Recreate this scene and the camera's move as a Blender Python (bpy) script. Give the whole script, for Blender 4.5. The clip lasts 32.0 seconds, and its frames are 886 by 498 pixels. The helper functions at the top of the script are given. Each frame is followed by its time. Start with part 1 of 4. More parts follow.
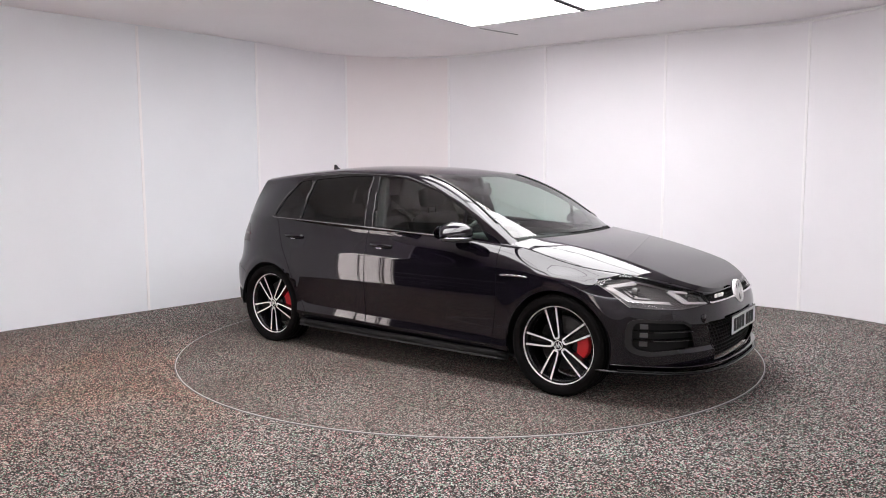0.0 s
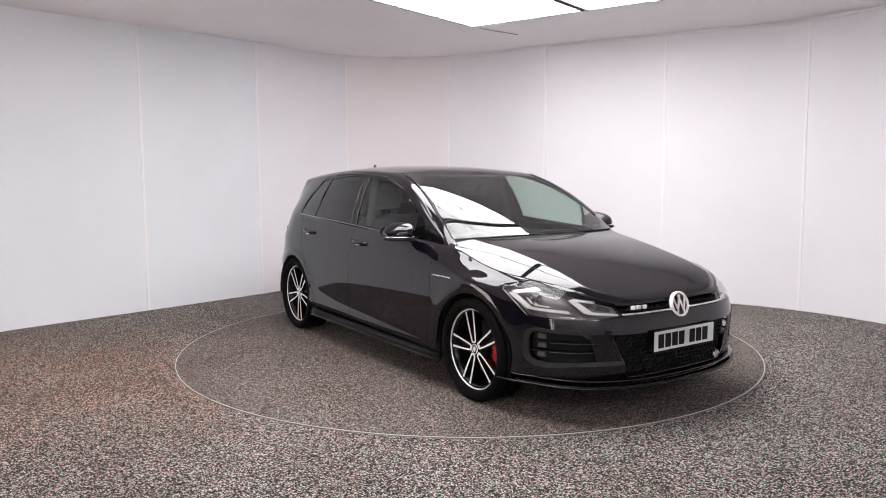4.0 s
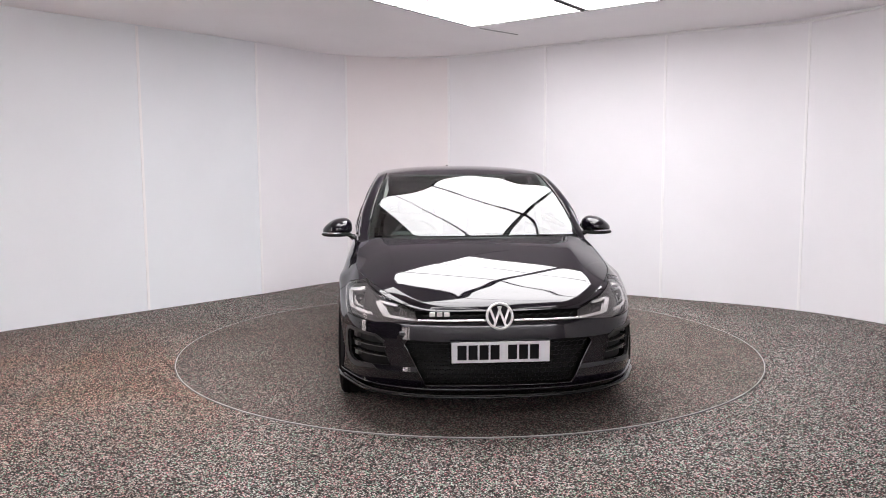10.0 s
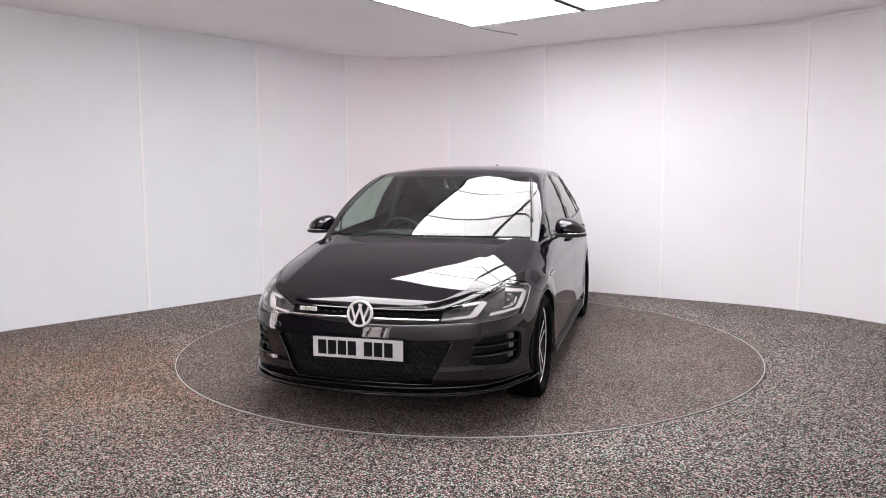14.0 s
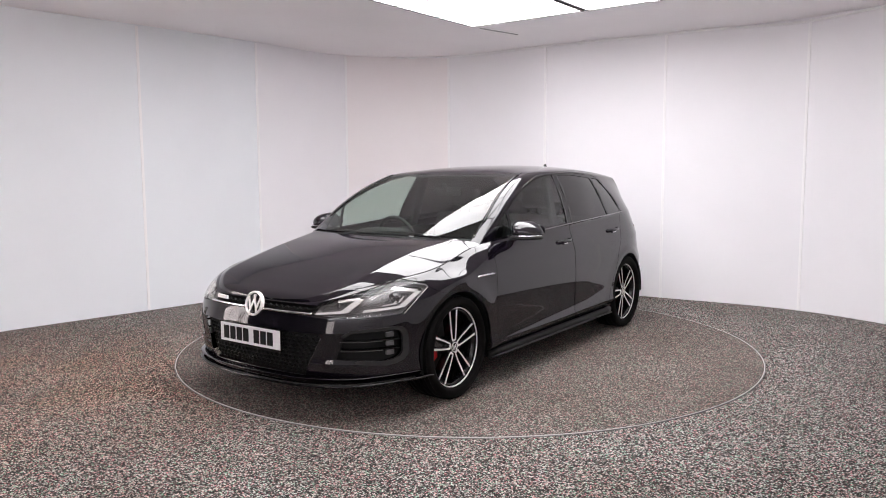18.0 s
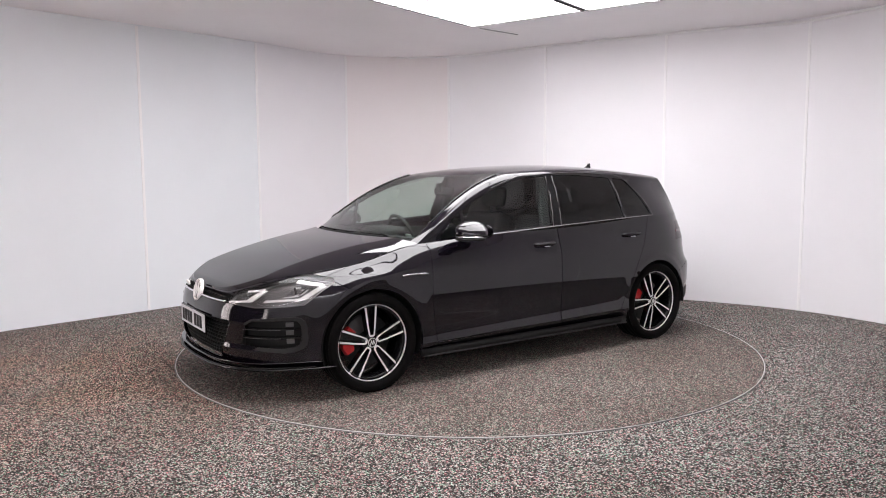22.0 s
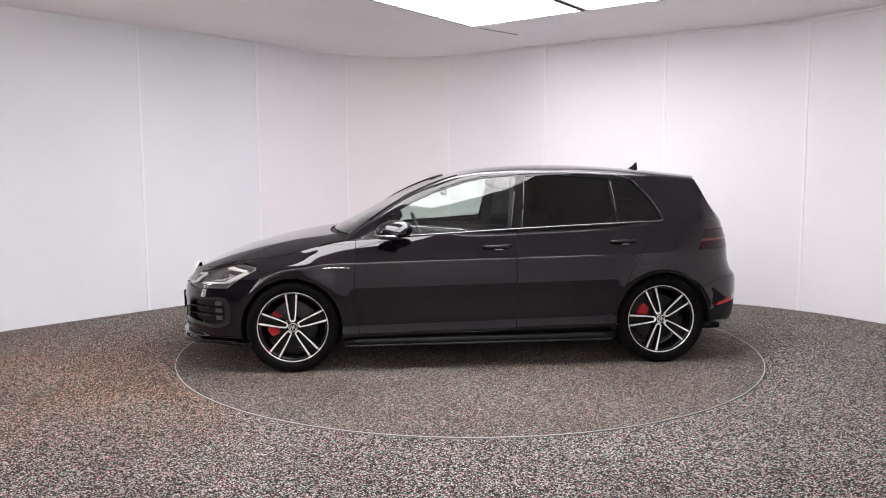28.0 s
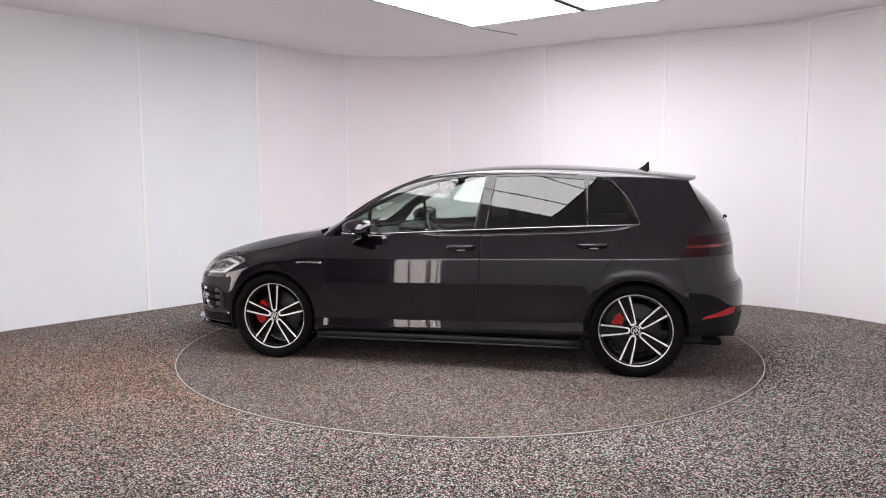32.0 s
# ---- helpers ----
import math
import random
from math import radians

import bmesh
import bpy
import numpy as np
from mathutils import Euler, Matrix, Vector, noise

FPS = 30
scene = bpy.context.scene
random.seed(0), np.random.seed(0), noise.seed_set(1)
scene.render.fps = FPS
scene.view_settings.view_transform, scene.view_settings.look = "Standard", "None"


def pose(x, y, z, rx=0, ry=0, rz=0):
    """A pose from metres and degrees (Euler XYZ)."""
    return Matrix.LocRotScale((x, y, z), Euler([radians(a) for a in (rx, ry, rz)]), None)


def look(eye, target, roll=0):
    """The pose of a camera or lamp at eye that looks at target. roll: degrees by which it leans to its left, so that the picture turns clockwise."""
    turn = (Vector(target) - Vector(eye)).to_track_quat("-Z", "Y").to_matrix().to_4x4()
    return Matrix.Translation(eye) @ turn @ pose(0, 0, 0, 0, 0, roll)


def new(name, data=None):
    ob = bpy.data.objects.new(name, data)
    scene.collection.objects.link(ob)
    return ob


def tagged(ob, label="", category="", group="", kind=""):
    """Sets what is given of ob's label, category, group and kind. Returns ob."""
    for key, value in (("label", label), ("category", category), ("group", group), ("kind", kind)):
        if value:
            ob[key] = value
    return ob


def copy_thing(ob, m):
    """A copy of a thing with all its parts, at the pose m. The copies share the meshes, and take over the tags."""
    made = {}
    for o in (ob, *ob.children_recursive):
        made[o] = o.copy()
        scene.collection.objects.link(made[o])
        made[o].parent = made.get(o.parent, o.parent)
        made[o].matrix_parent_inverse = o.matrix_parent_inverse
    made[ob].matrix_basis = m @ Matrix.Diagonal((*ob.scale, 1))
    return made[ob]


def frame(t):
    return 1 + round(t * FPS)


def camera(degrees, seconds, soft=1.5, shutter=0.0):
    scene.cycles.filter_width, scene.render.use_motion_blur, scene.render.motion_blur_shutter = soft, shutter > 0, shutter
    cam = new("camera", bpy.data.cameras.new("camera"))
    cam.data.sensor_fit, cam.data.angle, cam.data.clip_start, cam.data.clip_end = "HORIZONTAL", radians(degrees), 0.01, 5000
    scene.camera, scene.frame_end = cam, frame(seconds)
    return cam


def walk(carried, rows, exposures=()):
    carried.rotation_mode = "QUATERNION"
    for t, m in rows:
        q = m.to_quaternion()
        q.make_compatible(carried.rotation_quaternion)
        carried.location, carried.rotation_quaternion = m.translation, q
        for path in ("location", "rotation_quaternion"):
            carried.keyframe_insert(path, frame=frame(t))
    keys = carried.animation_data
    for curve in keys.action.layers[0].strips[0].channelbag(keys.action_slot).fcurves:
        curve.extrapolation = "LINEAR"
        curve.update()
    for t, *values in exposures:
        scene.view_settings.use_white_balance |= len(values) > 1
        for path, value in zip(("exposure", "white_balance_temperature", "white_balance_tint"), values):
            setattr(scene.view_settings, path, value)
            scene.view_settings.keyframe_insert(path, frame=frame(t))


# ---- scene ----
import functools

# Camera: one fixed tripod position.
cam = camera(60.757, 32.0, soft=1.0)
CAM = look((0.0, -6.0722, 1.3865), (-0.18538, -0.10637, 0.77451), -0.3)
walk(cam, [(0.0, CAM), (32.0, CAM)], exposures=[(0.0, 0.42), (32.0, 0.42)])

# Turntable heading in degrees at each time.
TURN = [(0.0, -34.8), (3.0, -49.0), (6.0, -63.95), (10.0, -84.05), (14.0, -104.4), (19.0, -129.2),
        (23.0, -149.2), (28.0, -173.3), (30.0, -182.4), (32.0, -191.8)]

# World: a closed studio, with only a faint grey outside.
world = bpy.data.worlds.new("world")
scene.world = world
world.use_nodes = True
world.node_tree.nodes["Background"].inputs[0].default_value = (0.8, 0.8, 0.85, 1)
world.node_tree.nodes["Background"].inputs[1].default_value = 0.3


# ---- materials ----
def material(name, color=(0.5, 0.5, 0.5), rough=0.5, metal=0.0, coat=0.0, coat_rough=0.02, spec=0.5):
    m = bpy.data.materials.new(name)
    m.use_nodes = True
    b = m.node_tree.nodes["Principled BSDF"]
    b.inputs["Base Color"].default_value = (*color, 1)
    b.inputs["Roughness"].default_value = rough
    b.inputs["Metallic"].default_value = metal
    b.inputs["Coat Weight"].default_value = coat
    b.inputs["Coat Roughness"].default_value = coat_rough
    b.inputs["Specular IOR Level"].default_value = spec
    return m


def node(m, kind, **values):
    n = m.node_tree.nodes.new(kind)
    for k, v in values.items():
        if k == "scale":
            n.inputs["Scale"].default_value = v
        elif k == "detail":
            n.inputs["Detail"].default_value = v
    return n


def link(m, a, out, b, into):
    m.node_tree.links.new(a.outputs[out], b.inputs[into])


def bsdf(m):
    return m.node_tree.nodes["Principled BSDF"]


def ramp(m, source, out, stops):
    r = m.node_tree.nodes.new("ShaderNodeValToRGB")
    while len(r.color_ramp.elements) < len(stops):
        r.color_ramp.elements.new(0.5)
    for e, (p, c) in zip(r.color_ramp.elements, stops):
        e.position, e.color = p, (*c, 1)
    link(m, source, out, r, "Fac")
    return r


def relief(m, source, out, strength, distance):
    b = m.node_tree.nodes.new("ShaderNodeBump")
    b.inputs["Strength"].default_value = strength
    b.inputs["Distance"].default_value = distance
    link(m, source, out, b, "Height")
    link(m, b, "Normal", bsdf(m), "Normal")


def plaster(name, color, var=0.03):
    m = material(name, color, 0.55)
    co = node(m, "ShaderNodeTexCoord")
    big = node(m, "ShaderNodeTexNoise", scale=0.9, detail=3)
    link(m, co, "Object", big, "Vector")
    lo = tuple(c * (1 - var) for c in color)
    r = ramp(m, big, "Fac", [(0.35, lo), (0.65, color)])
    link(m, r, "Color", bsdf(m), "Base Color")
    fine = node(m, "ShaderNodeTexNoise", scale=220, detail=2)
    link(m, co, "Object", fine, "Vector")
    relief(m, fine, "Fac", 0.05, 0.002)
    return m


def blend(m, kind, a, b, amount=1.0):
    """Mixes two colour sockets; amount is a number or a socket."""
    n = node(m, "ShaderNodeMix")
    n.data_type, n.blend_type = "RGBA", kind
    if isinstance(amount, float):
        n.inputs[0].default_value = amount
    else:
        m.node_tree.links.new(amount, n.inputs[0])
    m.node_tree.links.new(a, n.inputs[6])
    if isinstance(b, tuple):
        n.inputs[7].default_value = (*b, 1)
    else:
        m.node_tree.links.new(b, n.inputs[7])
    return n.outputs[2]


def speckled_floor(name, tone=(1, 1, 1), size=150, dust=0.0, rust=False):
    """Bonded granules of black, grey and pale rubber, a few millimetres each, with dark gaps between them."""
    m = material(name, (0.2, 0.2, 0.2), 0.85, spec=0.25)
    co = node(m, "ShaderNodeTexCoord")
    cell = node(m, "ShaderNodeTexVoronoi", scale=size)
    link(m, co, "Object", cell, "Vector")
    sep = node(m, "ShaderNodeSeparateColor")
    link(m, cell, "Color", sep, "Color")
    grey = ramp(m, sep, "Red", [(0.0, (0.010, 0.0095, 0.0095)), (0.30, (0.026, 0.024, 0.024)),
                                (0.34, (0.075, 0.07, 0.068)), (0.56, (0.13, 0.122, 0.118)),
                                (0.60, (0.42, 0.40, 0.39)), (1.0, (0.92, 0.89, 0.875))])
    hue = ramp(m, sep, "Green", [(0.0, (0.40, 1.0, 0.66)), (0.16, (0.80, 1.0, 0.93)), (0.45, (1, 0.98, 0.96)), (0.74, (1.0, 0.91, 0.88)),
                                 (0.87, (1.0, 0.62, 0.58)), (1.0, (1.0, 0.34, 0.46))])
    gap = ramp(m, cell, "Distance", [(0.36, (1, 1, 1)), (0.74, (0.2, 0.2, 0.2))])
    grain = blend(m, "MULTIPLY", blend(m, "MULTIPLY", grey.outputs["Color"], hue.outputs["Color"]), gap.outputs["Color"])
    big = node(m, "ShaderNodeTexNoise", scale=1.1, detail=4)
    link(m, co, "Object", big, "Vector")
    stain = ramp(m, big, "Fac", [(0.35, (0.84, 0.81, 0.78)), (0.6, (1, 1, 1))])
    if dust:
        # Fine dust fills the gaps and evens the granules out.
        grain = blend(m, "MIX", grain, (0.19, 0.172, 0.162), dust)
    last = blend(m, "MULTIPLY", blend(m, "MULTIPLY", grain, stain.outputs["Color"]), tuple(tone))
    if rust:
        # Patches of reddish dust by the shutter.
        place = node(m, "ShaderNodeMapping")
        place.inputs["Location"].default_value = (0.93, 0.46, 0)
        place.inputs["Scale"].default_value = (0.30, 0.36, 1)
        link(m, co, "Object", place, "Vector")
        ball = node(m, "ShaderNodeTexGradient")
        ball.gradient_type = "QUADRATIC_SPHERE"
        link(m, place, "Vector", ball, "Vector")
        patch = node(m, "ShaderNodeTexNoise", scale=1.7, detail=5)
        link(m, co, "Object", patch, "Vector")
        edge = ramp(m, patch, "Fac", [(0.34, (0.4, 0.4, 0.4)), (0.62, (1, 1, 1))])
        much = ramp(m, ball, "Fac", [(0.0, (0, 0, 0)), (0.42, (1, 1, 1))])
        last = blend(m, "MULTIPLY", last, (1.09, 0.85, 0.71), blend(m, "MULTIPLY", much.outputs["Color"], edge.outputs["Color"]))
    m.node_tree.links.new(last, bsdf(m).inputs["Base Color"])
    relief(m, cell, "Distance", 0.5, 0.003)
    return m


def glow(name, color, strength):
    m = bpy.data.materials.new(name)
    m.use_nodes = True
    b = bsdf(m)
    b.inputs["Base Color"].default_value = (0.9, 0.9, 0.9, 1)
    b.inputs["Emission Color"].default_value = (*color, 1)
    b.inputs["Emission Strength"].default_value = strength
    return m


WALL = plaster("white_wall_board", (0.893, 0.880, 0.908))
WALL_COOL = plaster("cool_white_wall_board", (0.845, 0.872, 0.905))
WALL_WARM = plaster("warm_white_wall_board", (0.915, 0.866, 0.875))
CEILING = plaster("ceiling_paint", (0.955, 0.925, 0.94))
SEAM = material("joint_strip_white", (0.93, 0.92, 0.93), 0.3)
FLOOR = speckled_floor("rubber_granule_floor", (0.94, 0.905, 0.905), rust=True)
# Browner than the floor; tone lowered further to deepen the car's shadow.
DISC_FLOOR = speckled_floor("turntable_granules", (0.74, 0.675, 0.65), 150, 0.22)
RIM_GROOVE = material("rim_groove_dark", (0.03, 0.028, 0.028), 0.7)
STEEL = material("brushed_edge_steel", (0.56, 0.545, 0.535), 0.42, 0.4)
LAMP = glow("panel_diffuser", (1.0, 0.972, 0.998), 7.25)
SHUTTER = material("dark_shutter", (0.02, 0.02, 0.022), 0.5)
DOOR_FRAME = material("brown_door_frame", (0.05, 0.03, 0.025), 0.5)
DAYLIGHT = glow("daylight_beyond", (1.0, 0.88, 0.87), 4.0)
PANE = material("door_glass", (1, 1, 1), 0.0)
bsdf(PANE).inputs["Transmission Weight"].default_value = 1.0
bsdf(PANE).inputs["IOR"].default_value = 1.05
LAMP_FRAME = material("lamp_frame_grey", (0.14, 0.135, 0.135), 0.5)


# ---- mesh tools ----
def mesh_of(bm, name, smooth=True):
    me = bpy.data.meshes.new(name)
    bm.to_mesh(me)
    bm.free()
    if smooth:
        me.polygons.foreach_set("use_smooth", [True] * len(me.polygons))
    return me


def part(name, bm, mat, parent=None, label="", smooth=False):
    ob = new(name, mesh_of(bm, name, smooth) if isinstance(bm, bmesh.types.BMesh) else bm)
    if mat:
        ob.data.materials.append(mat)
    if parent:
        ob.parent = parent
    if label:
        ob["label"] = label
    return ob


def empty(name, m=None):
    ob = new(name)
    ob.empty_display_size = 0.2
    if m:
        ob.matrix_world = m
    return ob


def box(x0, x1, y0, y1, z0, z1, bevel=0.0, bm=None, m=None):
    bm = bm or bmesh.new()
    r = bmesh.ops.create_cube(bm, size=1.0, matrix=(m or Matrix()) @ Matrix.Translation(((x0 + x1) / 2, (y0 + y1) / 2, (z0 + z1) / 2))
                              @ Matrix.Diagonal((x1 - x0, y1 - y0, z1 - z0, 1)))
    if bevel:
        es = {e for v in r["verts"] for e in v.link_edges}
        bmesh.ops.bevel(bm, geom=list(es), offset=bevel, segments=2, affect="EDGES", profile=0.6)
    return bm


def spline(points, steps):
    """Points along a smooth curve through the given ones (Catmull-Rom)."""
    p = [Vector(q) for q in points]
    p = [2 * p[0] - p[1], *p, 2 * p[-1] - p[-2]]
    out = []
    for i in range(1, len(p) - 2):
        a, b, c, d = p[i - 1:i + 3]
        for k in range(steps):
            t = k / steps
            out.append(0.5 * (2 * b + (c - a) * t + (2 * a - 5 * b + 4 * c - d) * t * t + (3 * b - a - 3 * c + d) * t ** 3))
    return out + [p[-2]]


# ---- the studio ----
CEIL = 2.83
# Joints between the wall boards, on the floor, each about 1.38 m apart along the curved wall.
JOINTS = [(-4.92, -1.22), (-4.78, -0.60), (-4.12, 0.35), (-3.22, 1.40), (-2.34, 2.45), (-1.50, 3.48), (-0.22, 3.62), (0.92, 2.88),
          (2.12, 2.18), (3.28, 1.41), (4.00, 0.25), (4.35, -1.08), (4.45, -2.46)]


def wall_mesh(points, thick=0.08, z0=0.0, z1=CEIL):
    bm = bmesh.new()
    rows = []
    for i, p in enumerate(points):
        q = points[min(i + 1, len(points) - 1)] - points[max(i - 1, 0)]
        n = Vector((-q.y, q.x)).normalized() * thick
        rows.append([bm.verts.new((*a, z)) for a, z in ((p, z0), (p, z1), (p + n, z1), (p + n, z0))])
    for a, b in zip(rows, rows[1:]):
        for k in range(4):
            bm.faces.new((a[k], a[(k + 1) % 4], b[(k + 1) % 4], b[k]))
    bm.faces.new(rows[0]), bm.faces.new(rows[-1][::-1])
    bmesh.ops.recalc_face_normals(bm, faces=bm.faces)
    return bm


def studio():
    # Each board between two joints is a piece of the curved wall.
    curve = spline([Vector(j) for j in JOINTS], 8)
    wall = tagged(empty("wall_curved"), "curved white studio wall of joined boards", "wall", kind="structure")
    for k in range(len(JOINTS) - 1):
        part("board", wall_mesh(curve[8 * k:8 * k + 9]), WALL_COOL if k in (1, 2, 3) else WALL_WARM if k == 5 else WALL, wall, smooth=True).data.set_sharp_from_angle(angle=radians(30))
    for k, j in enumerate(JOINTS):
        i = 8 * k
        d = (curve[min(i + 1, len(curve) - 1)] - curve[max(i - 1, 0)]).normalized()
        a = math.degrees(math.atan2(d.y, d.x))
        part("joint_strip", box(-0.013, 0.013, -0.009, 0.02, 0.0, CEIL - 0.014, 0.002, m=pose(j[0], j[1], 0, 0, 0, a)), SEAM, wall)
    # Slim cove along the head of the right-hand boards, sagging at one joint, and a slit in the ceiling.
    cove = []
    for i in range(8 * 5 + 4, 8 * 11):
        d = (curve[i + 1] - curve[i - 1]).normalized()
        sag = .028 * math.exp(-((i - 8 * 9) / 3.2) ** 2)
        cove.append(Vector((curve[i].x + d.y * .012, curve[i].y - d.x * .012, CEIL - .010 - sag)))
    tagged(part("trim_cove", strip_along(cove, .016), SEAM), "thin white cove strip under the ceiling, sagging in places", "trim", kind="structure")
    tagged(part("trim_slit", box(0, .55, -.006, .006, -.004, .002, m=pose(.146, 1.79, CEIL, 0, 0, 43)), LAMP_FRAME), "narrow dark slit in the ceiling", "trim", kind="structure")
    # Walls behind the camera close the room.
    b = JOINTS[-1]
    for name, p, q in (("wall_east", b, (b[0], -7.0)), ("wall_south", (b[0], -7.0), (-3.15, -7.0))):
        tagged(part(name, wall_mesh([Vector(p), Vector(q)]), WALL), "plain white studio wall", "wall", kind="structure")
    # Dark roller shutter across the car entrance, between two glazed doors.
    shut = tagged(empty("wall_shutter"), "dark grey roller shutter closing the car entrance", "wall", kind="structure")
    p, q = Vector((-4.06, -6.98)), Vector((-4.93, -1.98))
    d = q - p
    m = Matrix.Translation((*p, 0)) @ Matrix.Rotation(math.atan2(d.y, d.x), 4, "Z")
    for k in range(19):
        part("shutter_slat", box(0, d.length, 0, .03, k * .15, k * .15 + .143, .008, m=m), SHUTTER, shut)
    glazed_door("door_1", (-4.93, -1.96), (-4.92, -1.24))
    glazed_door("door_2", (-3.2, -6.99), (-4.02, -6.99))
    bm = bmesh.new()
    bmesh.ops.create_grid(bm, x_segments=8, y_segments=8, size=1, matrix=Matrix.Translation((0, -1, 0)) @ Matrix.Diagonal((9, 9, 1, 1)))
    tagged(part("floor", bm, FLOOR), "speckled grey and black rubber granule floor", "floor", kind="structure")
    bm = box(-6, 6, -9, 5, CEIL, CEIL + 0.1)
    tagged(part("ceiling", bm, CEILING), "pale grey-white painted ceiling", "ceiling", kind="structure")


def strip_along(pts, w):
    bm = bmesh.new()
    rows = []
    for i, q in enumerate(pts):
        d = (pts[min(i + 1, len(pts) - 1)] - pts[max(i - 1, 0)]).normalized()
        a = Vector((d.y, -d.x, 0))
        rows.append([bm.verts.new(q + a * x * w + Vector((0, 0, z * w))) for x, z in ((-.8, .6), (.3, .6), (.5, .1), (.2, -.5), (-.8, -.6))])
    for r, s in zip(rows, rows[1:]):
        for k in range(5):
            bm.faces.new((r[k], r[(k + 1) % 5], s[(k + 1) % 5], s[k]))
    bmesh.ops.recalc_face_normals(bm, faces=bm.faces)
    return bm


def glazed_door(name, p, q):
    """Floor-to-ceiling glazed door with daylight beyond; the room lies to the right of p-q."""
    p, q = Vector(p), Vector(q)
    w = (q - p).length
    m = Matrix.Translation((*p, 0)) @ Matrix.Rotation(math.atan2((q - p).y, (q - p).x), 4, "Z")
    top = 2.1
    bm = bmesh.new()
    marks = (0.0, .16 * w, .22 * w, .62 * w, w)
    for x in marks:
        box(max(x - .008, 0), min(x + .008, w), -.02, .02, 0, top, bm=bm, m=m)
    for z in (0.0, top):
        box(0, w, -.015, .035, max(z - .02, 0), z + .02, bm=bm, m=m)
    door = tagged(part(name, bm, DOOR_FRAME), "tall glazed door in a brown frame", "door", kind="structure")
    for a, b in zip(marks, marks[1:]):
        part("pane", box(a + .008, b - .008, .0, .006, .02, top - .02, m=m), PANE, door).visible_shadow = False
    tagged(part("wall_above_" + name, box(0, w, 0, .08, top + .03, CEIL, m=m), WALL), "white wall above the door", "wall", kind="structure")
    tagged(part("backdrop_" + name, box(-.1, w + .1, .25, .26, 0, top + .2, m=m), DAYLIGHT), "plain bright daylight beyond the door", "backdrop", kind="structure")


def turntable():
    table = tagged(empty("turntable"), "round floor-level car turntable with a thin metal rim", "turntable")
    bm = bmesh.new()
    bmesh.ops.create_cone(bm, cap_ends=True, segments=160, radius1=2.242, radius2=2.242, depth=0.004, matrix=Matrix.Translation((0, 0, 0.003)))
    part("disc", bm, DISC_FLOOR, table, "brown-grey granule disc")
    n = 200
    for name, mat, label, prof in (("rim", STEEL, "thin pale steel rim", ((2.2425, 0.0), (2.2425, 0.006), (2.2445, 0.0066), (2.2465, 0.006), (2.2465, 0.0))),
                                   ("rim_groove", RIM_GROOVE, "dark gap inside the rim", ((2.2465, 0.0), (2.2465, 0.0025), (2.2500, 0.0025), (2.2500, 0.0))),
                                   ("outer_rim", LAMP_FRAME, "thin grey outer edge", ((2.2500, 0.0), (2.2500, 0.005), (2.2510, 0.0055), (2.2522, 0.005), (2.2522, 0.0)))):
        bm = bmesh.new()
        ring = [[bm.verts.new((r * math.cos(2 * math.pi * k / n), r * math.sin(2 * math.pi * k / n), z)) for r, z in prof] for k in range(n)]
        for k in range(n):
            a, b = ring[k], ring[(k + 1) % n]
            for q in range(len(prof) - 1):
                bm.faces.new((a[q], b[q], b[q + 1], a[q + 1]))
        bmesh.ops.recalc_face_normals(bm, faces=bm.faces)
        part(name, bm, mat, table, label, True)
    return table


# Lit ceiling: flat panels of 1.2 by 0.6 m in two rows.
LIGHT_CORNER, LIGHT_ANGLE, LIGHT_ROWS, LIGHT_COLS = Vector((0.07, 1.655)), -34.8, 6, 2


def lit_ceiling():
    spots = []
    m0 = Matrix.Translation((LIGHT_CORNER.x, LIGHT_CORNER.y, CEIL)) @ Matrix.Rotation(radians(LIGHT_ANGLE), 4, "Z")
    for c in range(LIGHT_COLS):
        for r in range(LIGHT_ROWS):
            x0, y0 = c * 1.25, -0.6 * (r + 1)
            if (c, r) == (0, 3):
                continue  # one blank ceiling tile in the array
            spots.append(m0 @ Matrix.Translation((x0, y0, 0)))
    # Added, unseen: one more row of panels to brighten the wall behind the camera.
    spots += [Matrix.Translation((x, -6.92, CEIL)) for x in (-3.9, -2.65, -1.4, -0.15, 1.1, 2.35)]
    lamp = tagged(empty("ceiling_light"), "flat white square-edged panel light set in the ceiling", "ceiling light", "ceiling light panels")
    lamp.matrix_world = spots[0]
    part("diffuser", box(0.005, 1.195, 0.006, 0.594, -0.008, -0.001), LAMP, lamp, "glowing white diffuser")
    for x0, x1, y0, y1 in ((-.010, 1.210, -.004, .010), (-.010, 1.210, .590, .604), (-.010, .008, .010, .590), (1.192, 1.210, .010, .590)):
        part("frame_bar", box(x0, x1, y0, y1, -0.014, -0.0005), LAMP_FRAME, lamp, "thin grey metal frame")
    for m in spots[1:]:
        copy_thing(lamp, m)


studio()
TABLE = turntable()
lit_ceiling()


